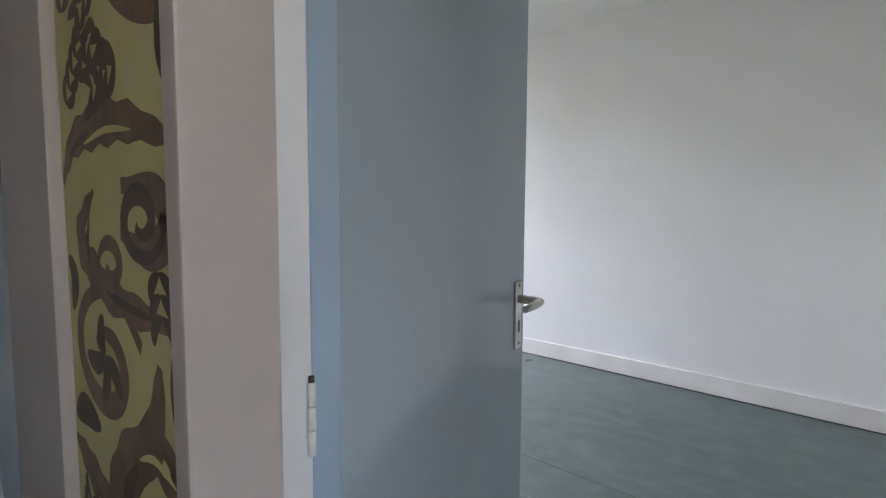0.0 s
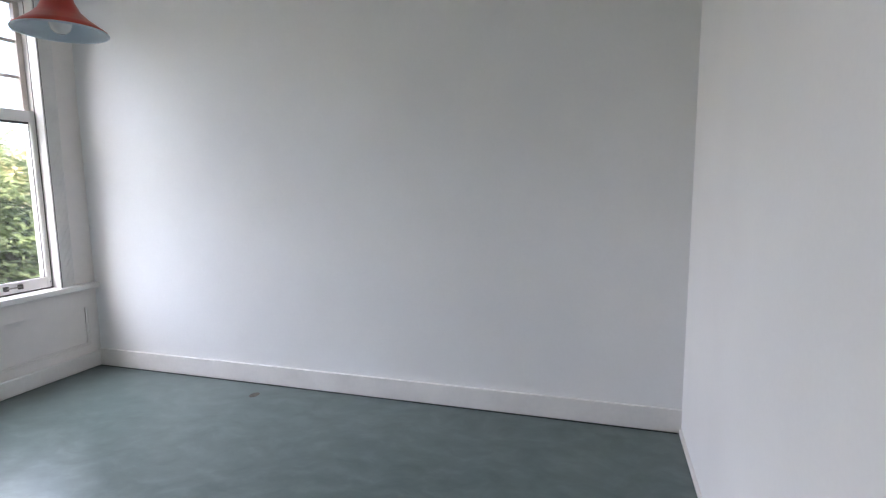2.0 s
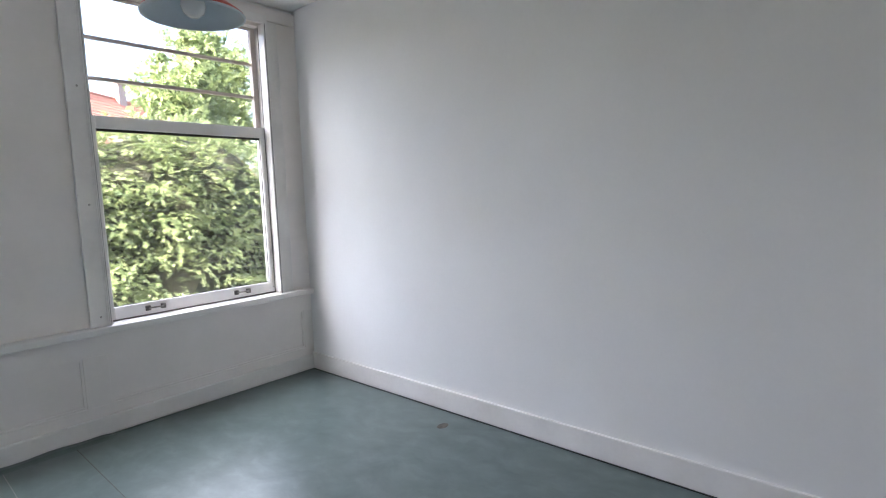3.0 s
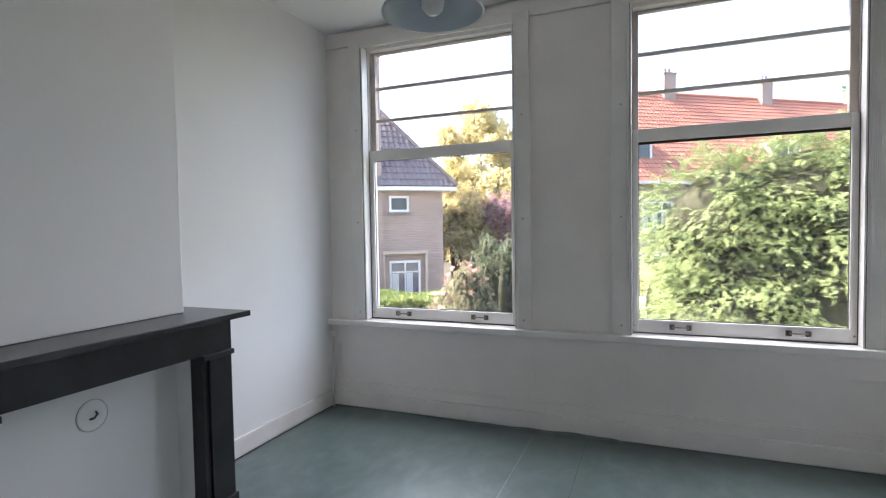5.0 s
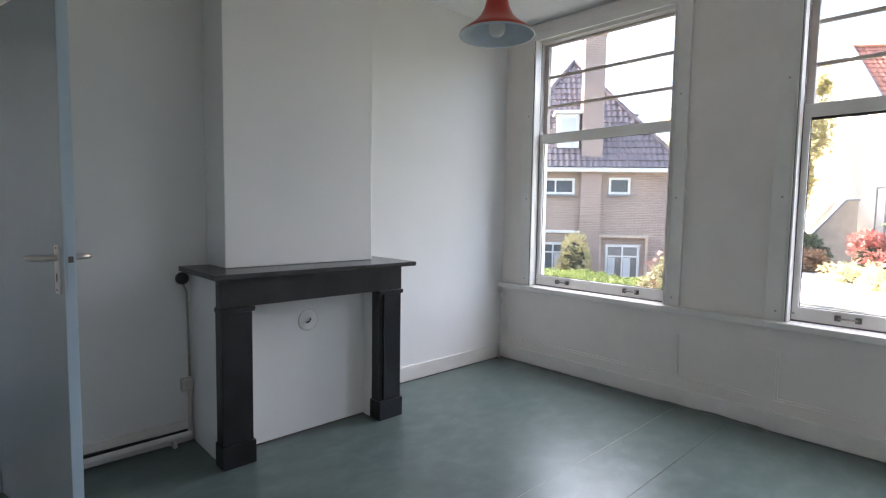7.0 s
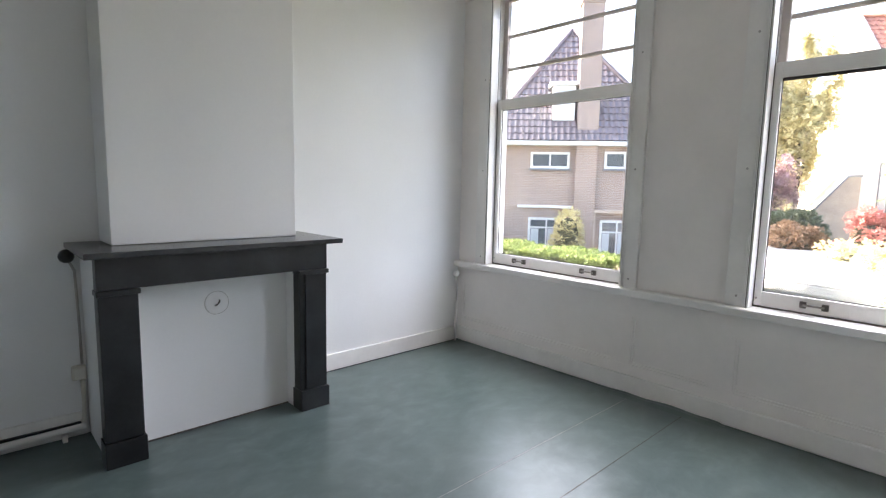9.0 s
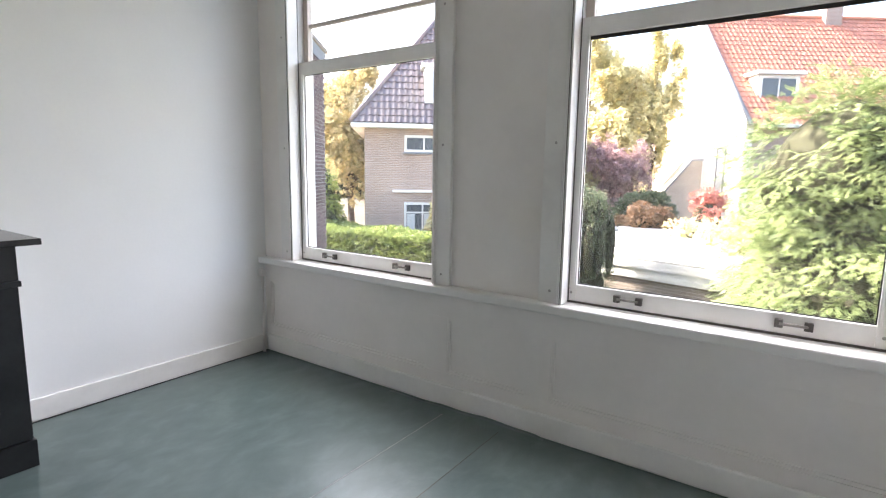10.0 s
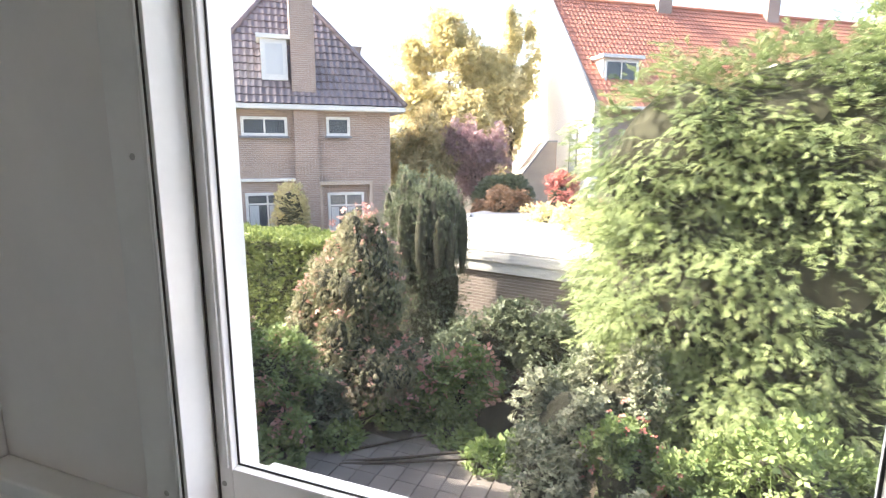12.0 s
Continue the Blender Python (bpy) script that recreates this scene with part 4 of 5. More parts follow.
def blob_points(blobs, n, seed, rough=0.28, freq=1.1, depth=0.22):
    """Points and outward ways on lumpy ellipsoids (x, y, z, rx, ry, rz), shared out by their size."""
    rng = np.random.default_rng(seed)
    area = np.array([(b[3] * b[4] + b[4] * b[5] + b[3] * b[5]) for b in blobs])
    pos, out = [], []
    for b, k in zip(blobs, (n * area / area.sum()).astype(int)):
        for d in rng.normal(0, 1, (k, 3)):
            d = d / np.linalg.norm(d)
            r = Vector((d[0] * b[3], d[1] * b[4], d[2] * b[5]))
            q = 1 + rough * lump((b[0] + r.x, b[1] + r.y, b[2] + r.z), seed, freq) * 1.6 - depth * rng.random() ** 1.5
            pos.append((b[0] + r.x * q, b[1] + r.y * q, b[2] + r.z * q))
            out.append((d[0] / b[3], d[1] / b[4], d[2] / b[5]))
    pos, out = np.array(pos), np.array(out)
    out /= np.linalg.norm(out, axis=1)[:, None]
    keep = pos[:, 2] > GROUND + 0.02
    return pos[keep], out[keep]


def core(blobs, seed, shrink=0.8):
    """Lumpy dark solids inside a dense plant: they stand in for its inner shade and stop it showing through."""
    bm = bmesh.new()
    for b in blobs:
        g = bmesh.ops.create_icosphere(bm, subdivisions=3, radius=1.0)
        for v in g["verts"]:
            c = v.co.copy()
            q = shrink * (1 + 0.25 * lump((b[0] + c.x * b[3], b[1] + c.y * b[4], b[2] + c.z * b[5]), seed, 1.1))
            v.co = Vector((b[0] + c.x * b[3] * q, b[1] + c.y * b[4] * q, max(b[2] + c.z * b[5] * q, GROUND)))
    return bm


def burst(blobs, seed):
    """Smaller clumps round each blob, for an uneven outline."""
    rnd = random.Random(seed)
    out = []
    for b in blobs:
        out.append((b[0], b[1], b[2], b[3] * 0.72, b[4] * 0.72, b[5] * 0.72))
        for k in range(7):
            a, e, s = rnd.uniform(0, 6.28), rnd.uniform(-0.3, 1.4), rnd.uniform(0.26, 0.5)
            out.append((b[0] + 0.72 * b[3] * math.cos(a) * math.cos(e), b[1] + 0.72 * b[4] * math.sin(a) * math.cos(e), b[2] + 0.72 * b[5] * math.sin(e), b[3] * s, b[4] * s, b[5] * s))
    return out


def shrub(name, label, blobs, n, size, kind, leaf, seed, category="shrub", stems=5, solid=0.6, droop=0.2, wild=0.6, rough=0.28, extra=()):
    """A bush: stems from the ground, a dark heart painted as inner shade, leaves, and blooms where it has them."""
    root = empty(name, label, category, pose(0, 0, 0))
    rnd = random.Random(seed)
    bx, by = blobs[0][0], blobs[0][1]
    for k in range(stems):
        b = blobs[k % len(blobs)]
        top = (b[0] + rnd.uniform(-0.3, 0.3) * b[3], b[1] + rnd.uniform(-0.3, 0.3) * b[4], b[2] + 0.2 * b[5])
        foot = (bx + rnd.uniform(-0.12, 0.12), by + rnd.uniform(-0.12, 0.12), GROUND - 0.03)
        midp = ((foot[0] + top[0]) / 2 + rnd.uniform(-0.1, 0.1), (foot[1] + top[1]) / 2, (foot[2] + top[2]) / 2)
        part("stem", tube([foot, midp, top], [0.03, 0.022, 0.008], 6), M["bark"], root)
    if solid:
        part("inner_twigs", core(blobs, seed, solid), M["coreshade"], root)
    if rough >= 0.4:
        blobs = burst(blobs, seed)
    p, o = blob_points(blobs, n, seed, rough, depth=0.55 if rough >= 0.4 else 0.22)
    foliage("crown", p, o, size, kind, leaf, root, seed, droop, wild)
    for nm, m, cnt, sz in extra:
        p, o = blob_points(blobs, cnt, seed + 50, rough, depth=0.02)
        foliage(nm, p, o, sz, "leaf", m, root, seed + 9, 0.0, 0.5)
    return root


def tree(name, label, foot, height, blobs, n, size, leaf, seed, trunk=0.22, kind="leaf"):
    """A broad-leaved tree: tapered trunk, limbs to each clump, open crown."""
    root = empty(name, label, "tree", pose(0, 0, 0))
    rnd = random.Random(seed)
    x, y = foot
    fork = GROUND + height * 0.35
    part("trunk", tube([(x, y, GROUND - 0.1), (x + 0.08, y, GROUND + height * 0.15), (x - 0.05, y + 0.05, fork), (x, y, GROUND + height * 0.75)], [trunk, trunk * 0.85, trunk * 0.7, trunk * 0.2], 10), M["bark"], root)
    for b in blobs:
        mid = ((x + b[0]) / 2 + rnd.uniform(-0.2, 0.2), (y + b[1]) / 2, (fork + b[2]) / 2 + 0.3)
        part("limb", tube([(x - 0.03, y + 0.03, fork - 0.2), mid, (b[0], b[1], b[2] + 0.3 * b[5])], [trunk * 0.45, trunk * 0.28, 0.02], 7), M["bark"], root)
    p, o = blob_points(burst(blobs, seed), n, seed, 0.6, 0.9, 0.95)
    foliage("crown", p, o, size, kind, leaf, root, seed, 0.15, 0.9)
    return root


# ---- outside: ground, terrace ----
thing("ground", boxes((-800, -800, GROUND - 0.2, 800, 900, GROUND)), M["soil"], "dark planted garden soil", "ground", kind="structure")


# the house around the room: storey below, wall and roof above
thing("wall_lower_storey", boxes((WT - 1.2, 4.0, GROUND, 9.0, D + 0.175, -0.205)), M["housebrick"], "brown brick wall of the storey below", "wall", kind="structure")
thing("wall_upper_storey", boxes((WT - 1.2, 4.0, H + 0.205, 9.0, D + 0.175, 4.4)), M["housebrick"], "brown brick wall above the windows", "wall", kind="structure")
thing("wall_neighbour", boxes((W + 0.125, 4.0, -0.2, 9.0, D + 0.175, H + 0.2)), M["housebrick"], "brown brick facade beside the room", "wall", kind="structure")

# ---- outside: brick wing of the house ----
WLEN, WTOP = 5.32, 3.30
wing = empty("wall_wing", "purple-brown brick side wall of the rear wing", "wall", pose(-1.14, 4.40, 0, 0, 0, 36.5), kind="structure")
part("core", boxes((-3.0, 0.15, GROUND, -0.008, WLEN - 0.008, WTOP)), M["mortar"], wing, "pale mortar")
part("coping", boxes((-3.05, 0.15, WTOP, 0.06, WLEN + 0.06, WTOP + 0.07), bevel=0.01), M["buffwall"], wing, "brown wooden roof edge")
part("eaves_board", boxes((0.004, 0.2, WTOP - 0.20, 0.03, WLEN, WTOP - 0.002)), M["lead"], wing, "grey lead band")


def house_window(root, x0, x1, z0, z1, y, lights=2, top=0.0, net=True):
    """A framed window let into a wall that faces -y: frame, mullions, panes, sill."""
    w = part("window", boxes((x0, y - 0.03, z0, x0 + 0.09, y + 0.05, z1), (x1 - 0.09, y - 0.03, z0, x1, y + 0.05, z1), (x0 + 0.09, y - 0.03, z1 - 0.09, x1 - 0.09, y + 0.05, z1),
                             (x0 + 0.09, y - 0.03, z0, x1 - 0.09, y + 0.05, z0 + 0.09), bevel=0.008), M["outpaint"], root, "white framed window")
    part("sill", boxes((x0 - 0.05, y - 0.10, z0 - 0.07, x1 + 0.05, y - 0.001, z0 - 0.001), bevel=0.01), M["lead"], w, "grey sill")
    step = (x1 - x0 - 0.18 + 0.06) / lights
    zt = z1 - 0.09 - top
    for k in range(lights):
        a = x0 + 0.09 + k * step
        part("pane", boxes((a, y + 0.0, z0 + 0.09, a + step - 0.06, y + 0.01, zt - (0.03 if top else 0))), M["dimglass"], w)
        if net:
            part("curtain", boxes((a + 0.02, y - 0.006, z0 + 0.10, a + (step - 0.06) * 0.55, y - 0.002, zt - 0.05)), M["net"], w, "pale net curtain")
        if top:
            part("pane", boxes((a, y + 0.0, zt + 0.03, a + step - 0.06, y + 0.01, z1 - 0.09)), M["dimglass"], w)
        if k:
            part("mullion", boxes((a - 0.06, y - 0.028, z0 + 0.09, a, y + 0.05, z1 - 0.09), bevel=0.006), M["outpaint"], w)
    if top:
        part("transom", boxes((x0 + 0.09, y - 0.026, zt - 0.03, x1 - 0.09, y + 0.048, zt + 0.03), bevel=0.006), M["outpaint"], w)
    return w


def tiled_slope(eave_l, eave_r, ridge_l, ridge_r, tile=0.21, course=0.31):
    """Pantiles as waves and stepped courses on a slope, cut at its hips. Corners are Vectors."""
    bm = bmesh.new()
    along = (eave_r - eave_l).normalized()
    wide = (eave_r - eave_l).length
    base = eave_l
    rl, rr = (ridge_l - base).dot(along), (ridge_r - base).dot(along)
    upv = ridge_l - base - along * rl
    hgt = upv.length
    up = upv.normalized()
    nrm = along.cross(up).normalized()
    rows, cols = max(2, round(hgt / course)), max(2, round(wide / tile)) * 6
    grid = []
    for r in range(rows):
        for e in (0, 1):
            f = min(1.0, (r + e * 0.995) / rows)
            lo, hi = rl * f, wide + (rr - wide) * f
            line = []
            for c in range(cols + 1):
                u = min(max(c * wide / cols, lo), hi)
                wave = 0.034 * (0.5 + 0.5 * math.sin(2 * math.pi * c / 6)) ** 1.4
                line.append(bm.verts.new(base + along * u + up * (hgt * f) + nrm * (wave + 0.032 * (1 - e))))
            grid.append(line)
    for a, b in zip(grid, grid[1:]):
        for c in range(cols):
            if (a[c].co - a[c + 1].co).length > 1e-4 or (b[c].co - b[c + 1].co).length > 1e-4:
                bm.faces.new((a[c], a[c + 1], b[c + 1], b[c]))
    return bm


def chimney(root, x, y, z0, z1, w, d, material, pots=2):
    c = part("chimney", boxes((x - w / 2, y - d / 2, z0, x + w / 2, y + d / 2, z1), (x - w / 2 - 0.05, y - d / 2 - 0.05, z1, x + w / 2 + 0.05, y + d / 2 + 0.05, z1 + 0.10)), material, root, "brick chimney stack")
    for k in range(pots):
        b = lathe([(0.10, 0), (0.11, 0.03), (0.09, 0.05), (0.085, 0.28), (0.10, 0.30), (0.07, 0.30)], 14)
        bmesh.ops.translate(b, verts=b.verts, vec=(x + (k - (pots - 1) / 2) * 0.3, y, z1 + 0.1))
        part("chimney_pot", b, M["lead"], c)
    return c


# the brown brick house: its own frame has x along the front, y into the house
def brown_house():
    root = empty("brown_house", "brown brick house with a dark tiled hipped roof", "house", pose(-6.9, 18.9, 0, 0, 0, 40))
    x0, x1, dp, gut = -4.45, 1.80, 7.0, 2.78
    part("wall", boxes((x0, 0.0, GROUND, x1, dp, gut)), M["housebrick"], root, "brown brick walls")
    part("gutter", boxes((x0 - 0.45, -0.45, gut, x1 + 0.45, dp + 0.45, gut + 0.16), bevel=0.03), M["outpaint"], root, "broad white gutter")
    V = Vector
    e = [V((x0 - 0.45, -0.45, gut + 0.16)), V((x1 + 0.45, -0.45, gut + 0.16)), V((x1 + 0.45, dp + 0.45, gut + 0.16)), V((x0 - 0.45, dp + 0.45, gut + 0.16))]
    ra, rb = V((-1.45, 2.6, 7.55)), V((-1.2, 4.4, 7.55))
    roof = part("roof", tiled_slope(e[0], e[1], ra, ra + V((0.05, 0, 0))), M["darktile"], root, "dark glazed pantile roof")
    part("slope", tiled_slope(e[1], e[2], ra, rb), M["darktile"], roof)
    part("slope", tiled_slope(e[2], e[3], rb, rb), M["darktile"], roof)
    part("slope", tiled_slope(e[3], e[0], rb, ra), M["darktile"], roof)
    for c in (e[0], e[1]):
        part("hip_tiles", tube([c + (ra - c) * f + V((0, 0, 0.05)) for f in (0.0, 0.25, 0.5, 0.75, 1.0)], 0.09, 8), M["darktile"], roof)
    part("chimney", boxes((-1.40, -0.22, GROUND, -0.66, 0.45, 7.75), (-1.45, -0.27, 7.75, -0.61, 0.50, 7.87)), M["housebrick"], root, "tall brown brick chimney stack up the front")
    part("string_course", boxes((x0 + 1.0, -0.12, 0.50, -1.41, 0.0, 0.60), bevel=0.02), M["outpaint"], root, "pale ledge over the ground floor window")
    house_window(root, -0.36, 0.42, 1.98, 2.60, -0.02, 1, net=False)
    house_window(root, -3.02, -1.60, 1.96, 2.56, -0.02, 2, net=False)
    house_window(root, -3.02, -1.66, -1.10, 0.14, -0.02, 2, top=0.28)
    # porch opening with a glazed door
    porch = part("porch_frame", boxes((-0.68, -0.14, GROUND, -0.58, 0.0, 0.36), (1.02, -0.14, GROUND, 1.12, 0.0, 0.36), (-0.68, -0.20, 0.36, 1.12, 0.0, 0.48), bevel=0.01), M["cream"], root, "brownish cream porch surround")
    house_window(root, -0.40, 0.84, -2.2, 0.10, -0.02, 2, top=0.35)
    # roof window
    dm = part("dormer", boxes((-2.30, -0.02, 3.70, -1.50, 2.4, 4.95), (-2.42, -0.12, 4.95, -1.38, 2.4, 5.08), bevel=0.01), M["outpaint"], root, "white dormer window")
    part("pane", boxes((-2.16, -0.035, 3.88, -1.64, -0.021, 4.80)), M["net"], dm)
    chimney(root, 1.4, 5.0, 4.2, 5.7, 0.6, 0.5, M["housebrick"], 0)
    return root
brown_house()


# the white gabled row with a red roof: x along the ridge, y into the houses
def red_row():
    root = empty("gabled_house", "long white gabled house row with an orange-red tiled roof", "house", pose(-2.4, 32.1, 0, 0, 0, 37))
    half, eave, ridge, length = 4.7, 3.68, 9.27, 36.0
    V = Vector
    bm = bmesh.new()
    prof = [(-half, GROUND), (half, GROUND), (half, eave), (0, ridge), (-half, eave)]
    rings = [[bm.verts.new((x, y, z)) for y, z in prof] for x in (0.0, 0.35)]
    for a in range(5):
        bm.faces.new((rings[0][a], rings[0][(a + 1) % 5], rings[1][(a + 1) % 5], rings[1][a]))
    bm.faces.new(rings[0][::-1])
    bm.faces.new(rings[1])
    part("gable", bm, M["render"], root, "white rendered gable wall")
    part("front_wall", boxes((0.351, -half, GROUND, length, half, eave)), M["housebrick"], root, "brown brick front")
    roof = part("roof", tiled_slope(V((0.05, -half - 0.4, eave - 0.2)), V((length, -half - 0.4, eave - 0.2)), V((0.05, 0, ridge)), V((length, 0, ridge)), 0.24, 0.34), M["redtile"], root, "orange-red pantile roof")
    part("back_slope", boxes((0.36, -0.02, ridge - 0.02, length, 0.02, ridge + 0.0)), M["redtile"], roof)
    b2 = bmesh.new()
    q = [b2.verts.new(c) for c in ((0.36, 0.0, ridge), (length, 0.0, ridge), (length, half + 0.4, eave - 0.2), (0.36, half + 0.4, eave - 0.2), (0.36, 0.0, ridge - 0.12), (length, 0.0, ridge - 0.12), (length, half + 0.4, eave - 0.32), (0.36, half + 0.4, eave - 0.32))]
    for f in ((0, 1, 2, 3), (7, 6, 5, 4), (0, 3, 7, 4), (1, 5, 6, 2), (2, 6, 7, 3)):
        b2.faces.new([q[i] for i in f])
    part("rear_slope", b2, M["redtile"], roof)
    part("ridge_tiles", tube([(0.0, 0, ridge + 0.05), (length / 2, 0, ridge + 0.06), (length, 0, ridge + 0.05)], 0.11, 8), M["redtile"], roof)
    part("verge", tube([(-0.02, -half - 0.4, eave - 0.2), (-0.02, 0, ridge + 0.05)], 0.09, 6), M["lead"], roof, "dark verge edge")
    part("gutter", boxes((0.36, -half - 0.55, eave - 0.32, length, -half - 0.36, eave - 0.18), bevel=0.02), M["outpaint"], root)
    for x in (6.6, 13.9, 23.0, 30.0):
        chimney(root, x, -0.1, ridge - 0.6, ridge + 1.15, 0.85, 0.6, M["housebrick"])
    for x in (1.75, 11.6, 18.4, 25.5):
        d = part("dormer", boxes((x - 0.95, -half + 0.75, eave + 0.75, x + 0.95, -1.2, eave + 2.05), (x - 1.1, -half + 0.5, eave + 2.05, x + 1.1, -1.0, eave + 2.2), bevel=0.01), M["outpaint"], root, "white flat-roofed dormer")
        house_window(d, x - 0.85, x + 0.85, eave + 0.85, eave + 1.98, -half + 0.72, 2)
        for c in d.children:
            if c.name.startswith("window"):
                for g in list(c.children):
                    if g.name.startswith("curtain"):
                        bpy.data.objects.remove(g)
    for x in (2.4, 6.0, 10.0, 14.0, 18.0, 22.0):
        house_window(root, x - 0.9, x + 0.9, 0.9, 2.5, -half - 0.02, 3, top=0.35)
        house_window(root, x - 0.9, x + 0.9, -2.0, -0.2, -half - 0.02, 3, top=0.4)
    # tall arched window frame on the gable
    g = part("gable_window", boxes((-0.05, -half + 1.3, 0.35, -0.001, -half + 1.36, 2.5), (-0.05, -half + 1.95, 0.35, -0.001, -half + 2.01, 2.5), (-0.05, -half + 1.3, 2.5, -0.001, -half + 2.01, 2.58)), M["lead"], root, "narrow window on the gable")
    part("pane", boxes((-0.02, -half + 1.361, 0.4, -0.002, -half + 1.949, 2.499)), M["net"], g)
    return root
red_row()


# low brown block with a sloping top next to the gable, seen over the shrubs
def shed():
    root = empty("gable_block", "small brown block with a sloping top against the gable", "shed", pose(-2.6, 27.9, 0, 0, 0, 37))
    bm = bmesh.new()
    pr = [(0, GROUND), (1.7, GROUND), (1.7, 1.95), (1.2, 1.95), (0, 0.45)]
    r = [[bm.verts.new((x, y, z)) for x, z in pr] for y in (0.0, 0.9)]
    for a in range(5):
        bm.faces.new((r[0][a], r[0][(a + 1) % 5], r[1][(a + 1) % 5], r[1][a]))
    bm.faces.new(r[0][::-1])
    bm.faces.new(r[1])
    part("wall", bm, M["buffwall"], root)
    part("coping", tube([(-0.05, -0.03, 0.48), (1.2, -0.03, 2.0), (1.72, -0.03, 2.0)], 0.05, 6), M["lead"], root)
shed()


# garage with a pale flat roof
def garage():
    root = empty("garage", "low buff brick garage with white fascia and pale flat roof", "garage", pose(-3.6, 14.15, 0, 0, 0, -12))
    w, d, top = 7.4, 8.2, -0.52
    part("wall", boxes((0.1, 0.1, GROUND, w - 0.1, d - 0.1, top - 0.42)), M["garagebrick"], root, "buff brick walls")
    part("fascia", boxes((0.03, 0.03, top - 0.42, w - 0.03, d - 0.03, top - 0.20), bevel=0.01), M["outpaint"], root)
    part("fascia_board", boxes((0.0, 0.0, top - 0.1995, w, d, top - 0.02), bevel=0.01), M["outpaint"], root)
    part("roof_felt", boxes((0.01, 0.01, top - 0.0195, w - 0.01, d - 0.01, top + 0.03), bevel=0.015), M["felt"], root, "pale weathered roof felt")
    lamp = part("wall_lamp", boxes((4.05, 0.02, -1.75, 4.17, 0.099, -1.52), bevel=0.02), M["black"], root, "black lantern on the garage wall")
    part("hood", boxes((4.0, -0.03, -1.519, 4.22, 0.099, -1.47), bevel=0.015), M["black"], lamp)
garage()


# white slatted fence between the gardens
def fence():
    root = empty("slatted_fence", "white slatted garden fence between shrubs", "fence", pose(-5.9, 7.7, 0, 0, 0, 46))
    for k in range(4):
        part("post", boxes((k * 1.2 - 0.04, 0.021, GROUND, k * 1.2 + 0.04, 0.10, -0.72), bevel=0.006), M["outpaint"], root)
    slat = mesh_of("slat", boxes((-0.06, 0.0, -0.045, 3.7, 0.020, 0.045), bevel=0.004), M["outpaint"])
    for k in range(15):
        ob = new("slat", slat)
        ob.parent = root
        ob.location = (0, 0, GROUND + 0.15 + k * 0.14)
fence()

# ---- outside: plants, nearest first ----
conifer_blobs = [(4.9, 11.1, -0.4, 2.7, 1.7, 2.75), (3.3, 10.95, 1.35, 1.22, 1.1, 1.3), (4.4, 10.95, 1.5, 1.5, 1.2, 1.3), (5.6, 11.0, 1.4, 1.9, 1.4, 1.55), (3.55, 10.8, -0.3, 1.3, 1.25, 1.7), (4.6, 10.7, -1.9, 2.2, 1.6, 1.6), (6.6, 11.2, -0.2, 1.9, 1.6, 2.7), (2.9, 13.0, -0.5, 1.2, 1.1, 2.1)]


def conifer():
    """Flat drooping fronds in overlapping tiers round a dark heart that stands in for shade."""
    root = empty("conifer", "tall dense bright green clipped conifer", "tree", pose(0, 0, 0))
    part("trunk", tube([(5.0, 11.2, GROUND - 0.1), (5.0, 11.2, -0.5), (5.1, 11.1, 2.6)], [0.2, 0.15, 0.04], 10), M["bark"], root)
    part("inner_twigs", core(conifer_blobs, 3, 0.72), M["coreshade"], root)
    p, o = blob_points(conifer_blobs, 9000, 3, 0.20, 2.2, 0.20)
    keep = ((p[:, 1] < 11.6) | (p[:, 0] < 4.0)) & (o[:, 1] < 0.45)
    p, o = p[keep], o[keep]
    rng = np.random.default_rng(77)
    n, each = len(p), 23
    axis = o * np.array((1.0, 1.0, 0.55)) + rng.normal(0, 0.30, (n, 3))
    axis[:, 2] += 0.05
    axis /= np.linalg.norm(axis, axis=1)[:, None]
    side = np.cross(axis, rng.normal(0, 0.22, (n, 3)) + np.array((0, 0, 1.0)))
    side /= np.linalg.norm(side, axis=1)[:, None]
    length = rng.uniform(0.24, 0.48, n)
    pos, out = [], []
    for k in range(each):
        u = (k + 0.5) / each
        sg = 1 if k % 2 else -1
        lat = sg * (0.06 + 0.34 * math.sin(math.pi * (0.18 + 0.72 * u))) * rng.uniform(0.35, 1.0, n) * length
        q = p - axis * 0.14 + axis * (u * length)[:, None] + side * lat[:, None]
        q[:, 2] -= (0.34 * u * u + 0.9 * (lat / length) ** 2) * length
        pos.append(q)
        out.append(axis * (0.75 + 0.5 * u) + side * (sg * (0.75 - 0.5 * u)) - np.array((0, 0, 0.18 + 0.35 * u)))
    foliage("crown", np.concatenate(pos), np.concatenate(out), 0.092, "scale", M["L_conifer"], root, 3, 0.0, 0.16)
conifer()
ry = random.Random(61)
fingers = []
for k in range(64):
    a, f = ry.uniform(0, 6.28), ry.random() ** 0.5
    x, y = -1.02 + 0.82 * f * math.cos(a), 12.65 + 0.55 * f * math.sin(a)
    top = 1.32 - 0.75 * f ** 2 - 0.28 * ry.random() - (0.25 if abs(x + 1.15) < 0.1 else 0.0)
    fingers.append((x, y, top - 0.75, 0.13, 0.13, ry.uniform(0.65, 0.85)))
yew_heart = [(-1.02, 12.7, -1.0, 0.80, 0.55, 1.7), (-1.1, 12.5, -2.0, 1.0, 0.7, 1.0)]
